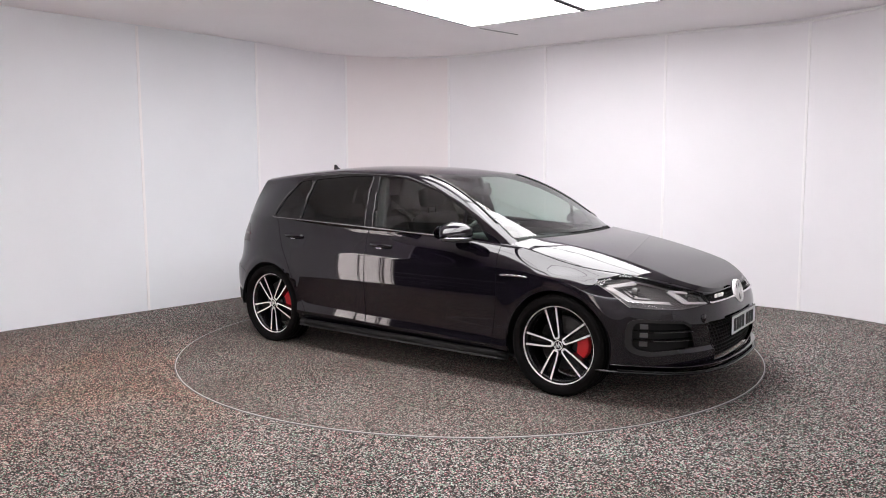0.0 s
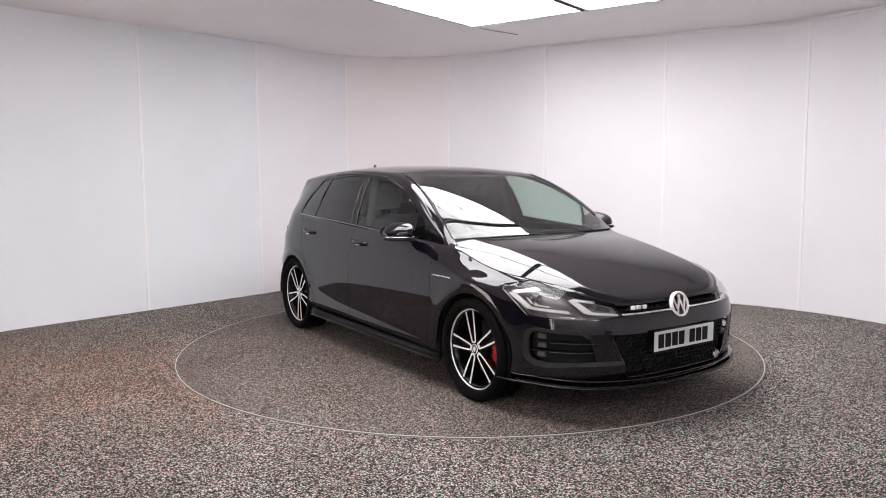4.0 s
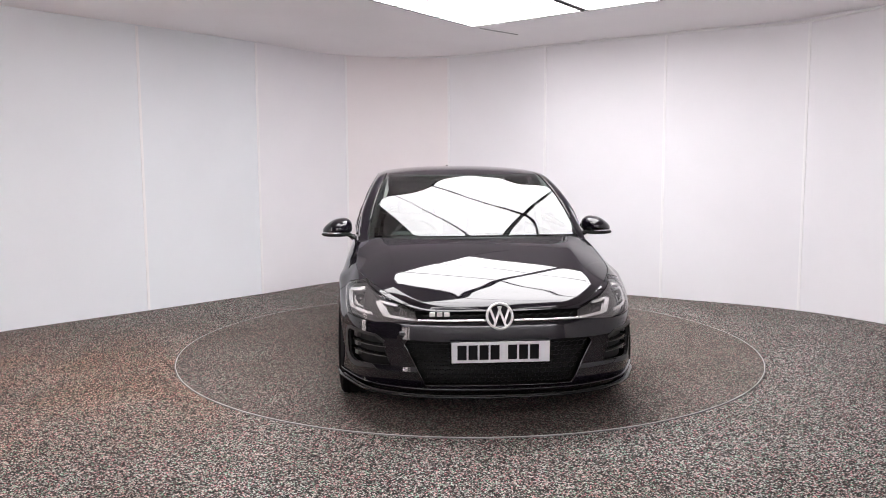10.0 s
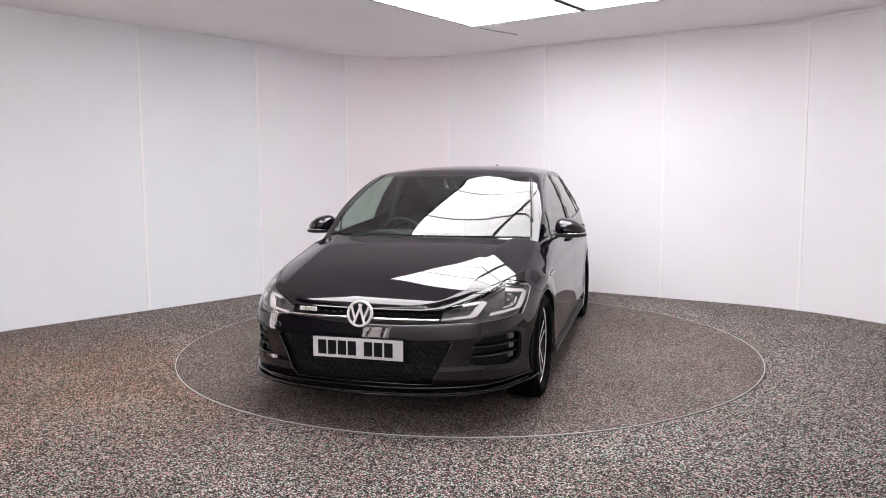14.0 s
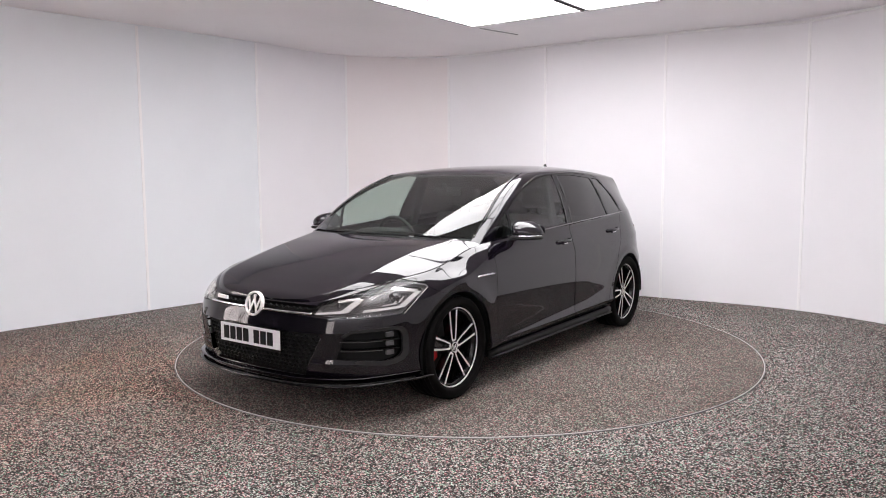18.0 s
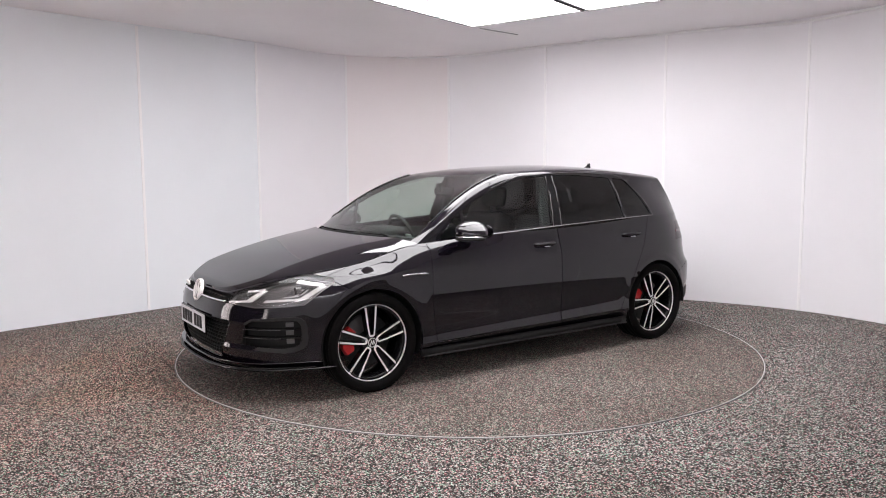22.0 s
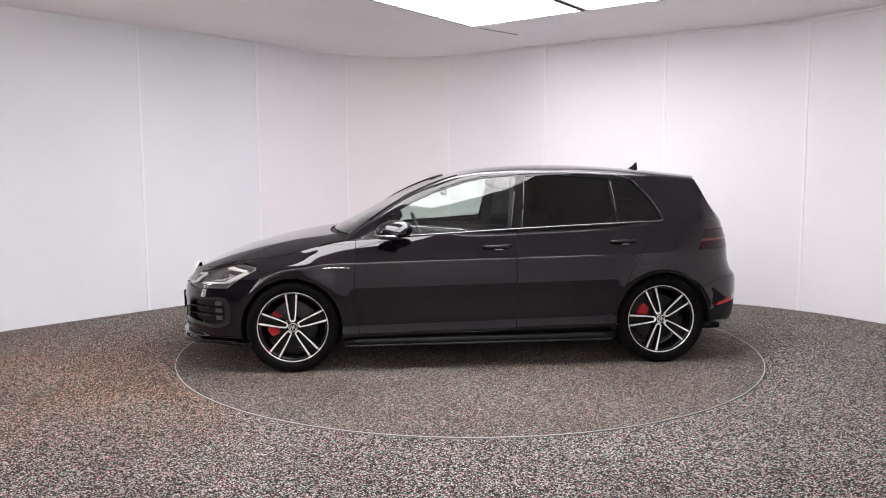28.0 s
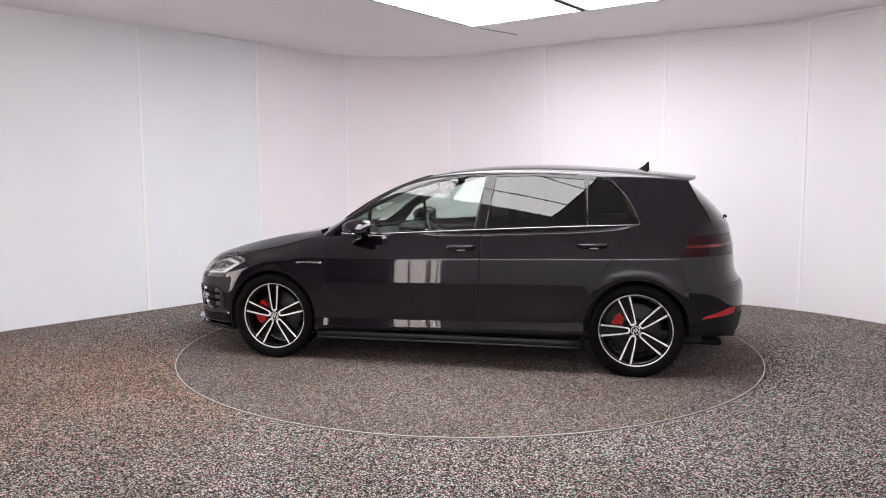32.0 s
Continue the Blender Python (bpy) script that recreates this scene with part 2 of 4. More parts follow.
# ---- car: materials ----
PAINT = material("black_pearl_paint", (0.0025, 0.0022, 0.0027), 0.5, 0.0, 1.0, 0.03, 0.0)
GLOSS = material("gloss_black_trim", (0.006, 0.006, 0.007), 0.05, 0.0, 0.0, 0.03, 0.40)
MATT = material("matt_black_plastic", (0.007, 0.007, 0.007), 0.55, spec=0.2)
GAP = material("shadow_gap_rubber", (0.004, 0.004, 0.004), 0.8)
CHROME = material("chrome_trim", (0.80, 0.80, 0.81), 0.12, 1.0)
SILVER = material("machined_alloy", (0.90, 0.88, 0.87), 0.40, 0.25)
RIM_BLACK = material("rim_gloss_black", (0.007, 0.007, 0.008), 0.2, 0.0, 0.25, 0.05, 0.35)
RUBBER = material("tyre_rubber", (0.005, 0.0045, 0.0045), 0.75, spec=0.08)
DISC = material("brake_disc_steel", (0.035, 0.033, 0.033), 0.5, 0.3)
CALIPER = material("caliper_red", (0.62, 0.012, 0.018), 0.35, 0.0, 0.3)
PLATE_WHITE = material("plate_white", (0.70, 0.70, 0.72), 0.4)
PLATE_BLACK = material("plate_black", (0.006, 0.006, 0.007), 0.5, spec=0.15)
LAMP_BODY = material("lamp_housing_grey", (0.105, 0.100, 0.100), 0.3, 0.2)
SATIN = material("satin_black_plastic", (0.014, 0.0135, 0.014), 0.42, spec=0.4)
FOG = material("fog_light_reflector", (0.13, 0.128, 0.13), 0.35, 0.3)
LENS_EDGE = material("clear_lens_edge", (0.45, 0.44, 0.44), 0.25)
LAMP_BORDER = material("lamp_border_grey", (0.15, 0.147, 0.147), 0.3, 0.3)
LAMP_BRIGHT = material("lamp_reflector", (0.90, 0.89, 0.885), 0.22, 0.45)
LAMP_DARK = material("lamp_dark_bezel", (0.09, 0.088, 0.088), 0.25)
TAIL = material("tail_lamp_dark_red", (0.024, 0.003, 0.0045), 0.22, 0.0, 0.0, 0.02, 0.3)
WAIST_TRIM = material("waist_strip_dark_chrome", (0.30, 0.295, 0.30), 0.22, 0.9)
RIM_TRIM = material("grille_rim_black_chrome", (0.12, 0.118, 0.12), 0.15, 0.9)
# Grey that paints reflected highlights onto slim dark edges.
EDGE_GLINT = material("edge_glint_grey", (0.10, 0.097, 0.097), 0.5, 0.1)
TAIL_BAR = material("tail_lamp_bar_red", (0.13, 0.014, 0.018), 0.25, 0.0, 0.5, 0.02)
REFLECTOR = material("rear_reflector_red", (0.55, 0.015, 0.02), 0.18, 0.0, 1.0, 0.02)
SEAT = material("seat_cloth_grey", (0.022, 0.022, 0.024), 0.85)
CABIN = material("cabin_plastic_black", (0.014, 0.014, 0.015), 0.6)
HEADLINER = material("cabin_headliner", (0.03, 0.03, 0.032), 0.9)


def glass(name, tint, ior=1.5):
    m = bpy.data.materials.new(name)
    m.use_nodes = True
    t = m.node_tree
    t.nodes.remove(bsdf(m))
    see, shine, face, power, fres, mix = (t.nodes.new("ShaderNode" + k) for k in ("BsdfTransparent", "BsdfGlossy", "LayerWeight", "Math", "Math", "MixShader"))
    see.inputs["Color"].default_value = (*tint, 1)
    shine.inputs["Roughness"].default_value = 0.0
    shine.inputs["Color"].default_value = (0.95, 0.95, 0.95, 1)
    # Gloss rises towards grazing sight, alike on both faces of the pane.
    f0 = 0.95 * ((ior - 1) / (ior + 1)) ** 2
    face.inputs["Blend"].default_value = 0.5
    power.operation, fres.operation = "POWER", "MULTIPLY_ADD"
    power.inputs[1].default_value = 4.5
    fres.inputs[1].default_value, fres.inputs[2].default_value = 1 - f0, f0
    t.links.new(face.outputs["Facing"], power.inputs[0])
    t.links.new(power.outputs[0], fres.inputs[0])
    t.links.new(fres.outputs[0], mix.inputs[0])
    t.links.new(see.outputs[0], mix.inputs[1])
    t.links.new(shine.outputs[0], mix.inputs[2])
    t.links.new(mix.outputs[0], t.nodes["Material Output"].inputs[0])
    return m


CLEAR = glass("green_tinted_glass", (0.72, 0.82, 0.77), 1.72)
SCREEN = glass("windscreen_glass", (0.62, 0.73, 0.67), 1.72)
PRIVACY = glass("dark_privacy_glass", (0.035, 0.032, 0.033), 1.6)
LENS = glass("clear_lamp_lens", (0.93, 0.93, 0.93), 1.45)


def flake(m):
    """Fine metallic flake in the paint and a very slight orange peel."""
    co = node(m, "ShaderNodeTexCoord")
    n = node(m, "ShaderNodeTexNoise", scale=900, detail=1)
    link(m, co, "Object", n, "Vector")
    r = ramp(m, n, "Fac", [(0.45, (0.0036, 0.0026, 0.0050)), (0.75, (0.0072, 0.0052, 0.0100))])
    link(m, r, "Color", bsdf(m), "Base Color")


flake(PAINT)
bsdf(PAINT).inputs["Coat IOR"].default_value = 1.57


# ---- car: smooth surfaces as grids of points ----
def crom(points, n):
    p = np.array(points, float)
    if p.ndim == 1:
        p = p[:, None]
    q = np.vstack([2 * p[0] - p[1], p, 2 * p[-1] - p[-2]])
    t = (np.arange(n) / n)[:, None]
    out = []
    for i in range(1, len(q) - 2):
        a, b, c, d = q[i - 1:i + 3]
        out.append(0.5 * (2 * b + (c - a) * t + (2 * a - 5 * b + 4 * c - d) * t ** 2 + (3 * b - a - 3 * c + d) * t ** 3))
    return np.vstack(out + [p[-1:]])


def fair(curve, turns):
    """Takes small waves out of a curve and keeps its ends."""
    def soft(c):
        c = c.copy()
        for _ in range(turns):
            c[1:-1] = .25 * c[:-2] + .5 * c[1:-1] + .25 * c[2:]
        return c
    once = soft(curve)
    return soft(2 * curve - once)


def table(pairs):
    c = crom(pairs, 12)
    return lambda v: np.interp(v, c[:, 0], c[:, 1])


def step(v):
    v = np.clip(v, 0, 1)
    return v * v * (3 - 2 * v)


# Plan of the car at bumper height, from the nose round one side to the tail.
PLAN = [(2.174, 0), (2.16, .30), (2.11, .50), (2.025, .66), (1.90, .765), (1.72, .835), (1.50, .872), (1.20, .888), (.90, .89), (.40, .89),
        (-.20, .89), (-.80, .89), (-1.20, .888), (-1.49, .872), (-1.72, .82), (-1.89, .72), (-2.0, .55), (-2.06, .30), (-2.07, 0)]
# Bonnet edge, waistline and foot of the rear window at the same stations.
WAIST = [(2.100, 0, .646), (2.086, .30, .648), (2.038, .46, .668), (1.89, .61, .730), (1.72, .69, .760), (1.53, .757, .786), (1.35, .778, .816),
         (1.15, .778, .864), (.93, .778, .910), (.40, .815, .937), (-.20, .832, .972), (-.80, .832, .998), (-1.20, .812, 1.013),
         (-1.46, .785, 1.018), (-1.66, .73, 1.018), (-1.80, .64, 1.013), (-1.90, .48, 1.005), (-1.955, .25, 1.0), (-1.965, 0, 1.0)]
ROUND = [.09, .09, .11, .16, .19, .17, .15, .13, .10, .06, .05, .05, .05, .07, .10, .10, .10, .10, .10]
FOOT = [.195, .195, .195, .20, .205, .205, .21, .22, .225, .225, .225, .225, .225, .27, .29, .27, .25, .24, .24]
# Half width of the flank by height, and how nose and tail lean by height.
FLANK = table([(.10, .83), (.18, .845), (.24, .866), (.262, .882), (.274, .8915), (.281, .8925), (.29, .8918), (.31, .8890), (.335, .8862), (.36, .8846), (.40, .8842), (.47, .8868), (.53, .8895), (.57, .8905), (.61, .890),
               (.66, .8875), (.72, .8830), (.755, .8804), (.770, .8793), (.776, .8785), (.782, .8768), (.80, .8712), (.83, .8620), (.85, .8558), (.88, .8463), (.94, .826), (1.02, .80), (1.1, .77)])
NOSE = table([(.1, -.10), (.18, -.056), (.22, -.034), (.28, -.008), (.315, .0), (.36, -.005), (.44, 0.0), (.50, 0.0), (.56, -.012), (.62, -.03), (.70, -.06), (.9, -.16), (1.1, -.25)])
TAILLEAN = table([(.1, .10), (.22, .05), (.30, .02), (.42, 0.0), (.56, 0.0), (.60, .012), (.65, .045), (.72, .065), (.85, .075), (.97, .10), (1.1, .13)])
# Section of the front wing from its swell up to the bonnet edge.
WING = table([(0, 0), (.15, .05), (.35, .22), (.55, .46), (.75, .72), (.88, .87), (1, 1)])
HUB_X, HUB_Z, ARCH_R = 1.315, 0.312, 0.346
SUB = 8


def normals(p):
    du = np.gradient(p, axis=0)
    dv = np.gradient(p, axis=1)
    n = np.cross(du, dv)
    size = np.linalg.norm(n, axis=2, keepdims=True)
    n = n / np.maximum(size, 1e-12)
    bad = size[..., 0] < 1e-10
    for i, j in zip(*np.nonzero(bad)):
        ii = min(max(i, 1), p.shape[0] - 2)
        jj = min(max(j, 1), p.shape[1] - 2)
        n[i, j] = n[ii, jj]
    return n


def faces_of(p, u, v, flip=False, away=None):
    """Quads of a grid; each corner carries place, normal and two surface coordinates."""
    n = normals(p)
    n[np.abs(p[..., 1]) < 1e-6, 1] = 0
    mid = n[p.shape[0] // 2, p.shape[1] // 2]
    if away is not None and np.dot(mid, away) < 0:
        n, flip = -n, True
    d = np.concatenate([p, n, u[..., None], v[..., None]], axis=2)
    d = [[tuple(c) for c in row] for row in d.tolist()]
    out = []
    for i in range(len(d) - 1):
        for j in range(len(d[0]) - 1):
            f = [d[i][j], d[i + 1][j], d[i + 1][j + 1], d[i][j + 1]]
            out.append(f[::-1] if flip else f)
    return out


@functools.lru_cache(None)
def waist_line():
    return fair(crom(WAIST, SUB), 30)


@functools.lru_cache(None)
def roof_lines():
    return fair(crom(CROWN, SUB), 14), fair(crom(RAIL, SUB), 60)


def flank_grid(rows=72):
    base, edge = fair(crom(PLAN, SUB), 20), waist_line()
    rnd, foot = crom(ROUND, SUB)[:, 0], crom(FOOT, SUB)[:, 0]
    v = 1 - (1 - np.linspace(0, 1, rows)) ** 1.15
    z = foot[:, None] + (edge[:, 2] - foot)[:, None] * v[None]
    xb, yb = base[:, :1], base[:, 1:]
    lift = (.83 - np.clip(xb, -1.7, 1.3)) * .0186 - .022
    y = yb * FLANK(z - lift) / .89
    x = xb + NOSE(z) * step((xb - 1.2) / .8) + TAILLEAN(z) * step((-xb - 1.15) / .75)
    tau = np.clip((z - (edge[:, 2:] - rnd[:, None])) / rnd[:, None], 0, 1)
    h = (1 - np.sqrt(1 - .985 * tau ** 2)) / (1 - math.sqrt(.015))
    h = .55 * h + .45 * tau ** 2
    # The front wing falls steeply from the bonnet edge and swells over the wheel.
    over = step((xb - .80) / .45) * (1 - step((xb - 1.52) / .34))
    h = h + (WING(tau) - h) * over
    xt, yt = x[:, -1:], y[:, -1:]
    x = x + h * (edge[:, :1] - xt)
    y = y + h * (edge[:, 1:2] - yt)
    for s in (1, -1):
        r = np.hypot(x - s * HUB_X, z - HUB_Z)
        swell = (.010 if s > 0 else .006) * (1 - step((r - .37) / (.12 if s > 0 else .06)))
        y = y + (swell - .003 * (1 - step((r - .346) / .03))) * step((y - .6) / .2)
    y = y + .012 * np.exp(-((x - 1.33) / .15) ** 2 - ((z - .735) / .042) ** 2)
    u = np.repeat(np.linspace(0, len(PLAN) - 1, len(base))[:, None], rows, 1)
    y[0], y[-1] = 0, 0
    return np.stack([x, y, z], 2), u, z


def coons(c0, c1, d0, d1, cross=2.0):
    """Patch between the middle line c0 and side line c1, closed by d0 and d1; flat across the middle."""
    n, m = len(c0), len(d0)
    p = np.linspace(0, 1, n)[:, None, None]
    q = np.linspace(0, 1, m)[None, :, None]
    qq = np.concatenate([q ** cross, q, q ** (2 * cross)], 2)
    a = (1 - qq) * c0[:, None] + qq * c1[:, None]
    b = (1 - p) * d0[None] + p * d1[None]
    k = (1 - p) * ((1 - qq) * d0[0] + qq * d0[-1]) + p * ((1 - qq) * d1[0] + qq * d1[-1])
    return a + b - k


# Middle line and side rail of windscreen and roof, front to back.
CROWN = [(1.09, .938), (.862, 1.049), (.664, 1.140), (.482, 1.219), (.30, 1.294), (.115, 1.364), (-.11, 1.408), (-.48, 1.429), (-.81, 1.427),
         (-1.20, 1.402), (-1.48, 1.376), (-1.73, 1.348)]
RAIL = [(.93, .778, .910), (.705, .742, 1.078), (.535, .706, 1.190), (.37, .675, 1.272), (.185, .645, 1.338), (.0, .628, 1.369), (-.30, .62, 1.383), (-.62, .612, 1.386),
        (-1.0, .60, 1.370), (-1.25, .587, 1.354), (-1.45, .57, 1.340), (-1.64, .55, 1.322)]


def even(curve, n):
    t = np.linspace(0, 1, len(curve))
    return np.stack([np.interp(np.linspace(0, 1, n), t, curve[:, k]) for k in range(curve.shape[1])], 1)


# Bonnet crease: distance from the middle by length.
CREASE = [(.90, .645), (1.09, .59), (1.3, .555), (1.6, .535), (1.9, .53), (2.0, .49), (2.1, .36)]


def hood_grid(cols=57):
    w = waist_line()
    front, side = even(w[:3 * SUB + 1], cols), even(w[3 * SUB:8 * SUB + 1], 49)
    mid = crom([(2.100, 0, .646), (2.088, 0, .661), (2.055, 0, .684), (1.99, 0, .712), (1.9, 0, .748), (1.775, 0, .793), (1.6, 0, .843), (1.33, 0, .902), (1.09, 0, .938)], 12)
    mid = even(fair(mid, 12), 49)
    back = crom([(1.09, 0, .938), (1.08, .25, .937), (1.05, .5, .930), (1.0, .68, .918), (.93, .778, .910)], 6)
    g = coons(mid, side, front, even(back, cols))
    p = np.linspace(0, 1, 49)[:, None]
    q = np.linspace(0, 1, cols)[None]
    # Nearly flat between two creases; outside them the bonnet falls to its edges.
    x = -g[..., 0]
    line = np.concatenate([mid, [[.90, 0, .968]]])
    top = np.interp(x, -line[:, 0], line[:, 2])
    reach = np.maximum(np.interp(x, -w[:, 0], w[:, 1]), .02)
    fall = top - np.interp(x, -w[:, 0], w[:, 2])
    side = np.clip(g[..., 1] / reach, 0, 1)
    c = np.array(CREASE)
    ridge = np.minimum((np.interp(-x, c[:, 0], c[:, 1]) + .02) / reach, .92)
    crown = np.minimum(.12 * fall, .007)
    bevel = np.clip((side - ridge) / (1 - ridge), 0, 1)
    g[..., 2] = top - crown * np.minimum(side / ridge, 1) ** 2 - (fall - crown) * (.72 * bevel + .28 * bevel ** 2)
    return g, np.repeat(p, cols, 1), np.repeat(q, 49, 0)


def roof_grid(cols=36):
    c, r = roof_lines()
    q = 1 - (1 - np.linspace(0, 1, cols)) ** 1.5
    fall = 1 - (1 - q ** 2.3) ** .62
    u = np.repeat(np.linspace(0, len(CROWN) - 1, len(c))[:, None], cols, 1)
    # The windscreen grows flatter across towards its head.
    bow = q[None] ** (2.5 + 1.2 * step((u - 1.5) / 3.5))
    x = c[:, :1] + (r[:, :1] - c[:, :1]) * bow
    y = r[:, 1:2] * q[None]
    screen = c[:, 1:2] + (r[:, 2:] - c[:, 1:2]) * bow + .010 * (q[None] ** 2.5 - q[None] ** 20)
    roof = c[:, 1:2] + (r[:, 2:] - c[:, 1:2]) * fall[None]
    w = step((u - 4.9) / 1.2)
    z = screen * (1 - w) + roof * w
    return np.stack([x, y, z], 2), u, np.repeat(q[None], len(c), 0)


def cabin_side_grid(rows=22):
    w, r = waist_line()[8 * SUB:15 * SUB + 1], roof_lines()[1]
    n = 90
    # Pair points of waist and rail that lie nearly above one another.
    t = np.linspace(0, 1, n)
    a, b = even(w, n), even(r, n)
    q = np.concatenate([np.linspace(0, .89, rows - 10), np.linspace(.905, 1, 10)])
    g = a[:, None] + (b - a)[:, None] * q[None, :, None]
    g[..., 1] += .013 * 4 * q[None] * (1 - q[None]) * step(t * 6)[:, None]
    # Rounded rail above the windows.
    roll = .024 * q * np.sqrt(1 - np.clip((q - .92) / .08, 0, 1) ** 2)
    g[..., 1] += roll[None] * step(t * 8)[:, None]
    return g, np.repeat(t[:, None], rows, 1), np.repeat(q[None], n, 0)


def tail_glass_grid():
    w = waist_line()[15 * SUB:][::-1]
    n = len(w)
    q = np.linspace(0, 1, n)
    top = np.stack([-1.68 + .07 * q ** 2, .535 * q, 1.300 - .012 * q ** 2], 1)
    p = np.linspace(0, 1, 16)
    g = top[None] + (w - top)[None] * p[:, None, None]
    g[..., 0] -= .03 * (4 * p * (1 - p))[:, None]
    return g, np.repeat(p[:, None], n, 1), np.repeat(q[None], 16, 0)


# ---- car: cutting surfaces into panels ----
def cut_line(face, proj, a, b):
    """Splits one face by the line a-b: the part on its left and the part on its right."""
    side = []
    for c in face:
        p = proj(c)
        side.append((b[0] - a[0]) * (p[1] - a[1]) - (b[1] - a[1]) * (p[0] - a[0]))
    if min(side) >= -1e-9:
        return face, None
    if max(side) <= 1e-9:
        return None, face
    left, right = [], []
    for i, c in enumerate(face):
        d, s, e = face[(i + 1) % len(face)], side[i], side[(i + 1) % len(face)]
        if s >= 0:
            left.append(c)
        if s <= 0:
            right.append(c)
        if s * e < 0:
            k = s / (s - e)
            m = tuple(x + (y - x) * k for x, y in zip(c, d))
            left.append(m), right.append(m)
    return (left if len(left) > 2 else None), (right if len(right) > 2 else None)


def cut(faces, outline, proj, keep=None):
    """Parts of the faces inside a convex outline (counter-clockwise), and the rest."""
    area = sum(a[0] * b[1] - a[1] * b[0] for a, b in zip(outline, outline[1:] + outline[:1]))
    if area < 0:
        outline = outline[::-1]
    x0, x1 = min(p[0] for p in outline), max(p[0] for p in outline)
    y0, y1 = min(p[1] for p in outline), max(p[1] for p in outline)
    inside, outside = [], []
    for f in faces:
        ps = [proj(c) for c in f]
        if (max(p[0] for p in ps) < x0 or min(p[0] for p in ps) > x1 or max(p[1] for p in ps) < y0 or min(p[1] for p in ps) > y1
                or (keep and not keep(f[0]))):
            outside.append(f)
            continue
        rest = f
        for a, b in zip(outline, outline[1:] + outline[:1]):
            rest, off = cut_line(rest, proj, a, b)
            if off:
                outside.append(off)
            if not rest:
                break
        if rest:
            inside.append(rest)
    return inside, outside


def grown(outline, d):
    area = sum(a[0] * b[1] - a[1] * b[0] for a, b in zip(outline, outline[1:] + outline[:1]))
    o = [Vector(p) for p in (outline if area > 0 else outline[::-1])]
    n = len(o)
    out = []
    for i in range(n):
        e, f = (o[i] - o[i - 1]).normalized(), (o[(i + 1) % n] - o[i]).normalized()
        a, b = Vector((e.y, -e.x)), Vector((f.y, -f.x))
        m = (a + b).normalized()
        out.append(tuple(o[i] + m * d / max(m.dot(a), .4)))
    return out


def sunk(faces, d):
    return [[(c[0] - c[3] * d, c[1] - c[4] * d, c[2] - c[5] * d, *c[3:]) for c in f] for f in faces]


def panel(faces, outline, proj, gap=.0035, keep=None):
    """A panel with a sunk dark joint round it: panel, joint, rest."""
    inside, rest = cut(faces, outline, proj, keep)
    joint, rest = cut(rest, grown(outline, gap), proj, keep)
    return inside, sunk(joint, .006), rest


def mirrored(faces):
    return [[(c[0], -c[1], c[2], c[3], -c[4], c[5], c[6], c[7]) for c in f[::-1]] for f in faces]


def soup(name, faces, thick=0.0):
    """One mesh from faces, with the surface's own normals; thick adds an inner skin and rims."""
    index, verts, norms, polys, loops = {}, [], [], [], []
    for f in faces:
        ids, ns = [], []
        for c in f:
            k = (round(c[0], 5), round(c[1], 5), round(c[2], 5))
            if k not in index:
                index[k] = len(verts)
                verts.append(c[:3]), norms.append(c[3:6])
            if not ids or ids[-1] != index[k]:
                ids.append(index[k]), ns.append(c[3:6])
        if len(ids) > 2 and ids[0] == ids[-1]:
            ids.pop(), ns.pop()
        if len(set(ids)) > 2 and len(set(ids)) == len(ids):
            polys.append(ids), loops.append(ns)
    if thick:
        edges = {(a, b) for p in polys for a, b in zip(p, p[1:] + p[:1])}
        n = len(verts)
        back = [([i + n for i in p[::-1]], [tuple(-x for x in m) for m in ns[::-1]]) for p, ns in zip(polys, loops)]
        verts += [tuple(v[k] - m[k] * thick for k in range(3)) for v, m in zip(verts, norms)]
        for a, b in sorted(edges):
            if (b, a) in edges:
                continue
            m = (Vector(verts[b]) - Vector(verts[a])).cross(Vector(norms[a]))
            m = tuple(m.normalized()) if m.length > 1e-9 else norms[a]
            polys.append([b, a, a + n, b + n]), loops.append([m] * 4)
        polys += [p for p, _ in back]
        loops += [m for _, m in back]
    me = bpy.data.meshes.new(name)
    me.from_pydata(verts, [], polys)
    me.polygons.foreach_set("use_smooth", [True] * len(me.polygons))
    me.normals_split_custom_set([Vector(m).normalized() if Vector(m).length > 1e-6 else Vector((0, 0, 1)) for ns in loops for m in ns])
    me.update()
    return me


def side_xz(c):
    return c[0], c[2]


def station_z(c):
    return c[6], c[7]


def circle(x, z, r, n=48):
    return [(x + r * math.cos(2 * math.pi * k / n), z + r * math.sin(2 * math.pi * k / n)) for k in range(n)]


# ---- car: body panels ----
BAND_IN = [(2.72, .470), (3.0, .500), (4.42, .506), (4.58, .498), (4.67, .480), (4.70, .45), (4.70, .40), (4.68, .372), (4.60, .352), (4.45, .340), (4.15, .333), (3.2, .344)]
BAND_OUT = [(2.64, .482), (2.97, .514), (4.46, .525), (4.70, .515), (4.84, .492), (4.89, .455), (4.89, .392), (4.86, .355), (4.74, .327), (4.52, .312), (4.18, .306), (3.0, .326)]
INTAKE = [(2.50, .352), *BAND_IN[::-1][1:]]


def both(name, faces, mat, car, label="", thick=0.0):
    """The same panel on each side of the car."""
    a = part(name, soup(name, faces, thick), mat, car, label)
    b = part(name, soup(name, mirrored(faces), thick), mat, car, label)
    return a, b


def whole(name, faces, mat, car, label="", thick=0.0):
    return part(name, soup(name, faces + mirrored(faces), thick), mat, car, label)


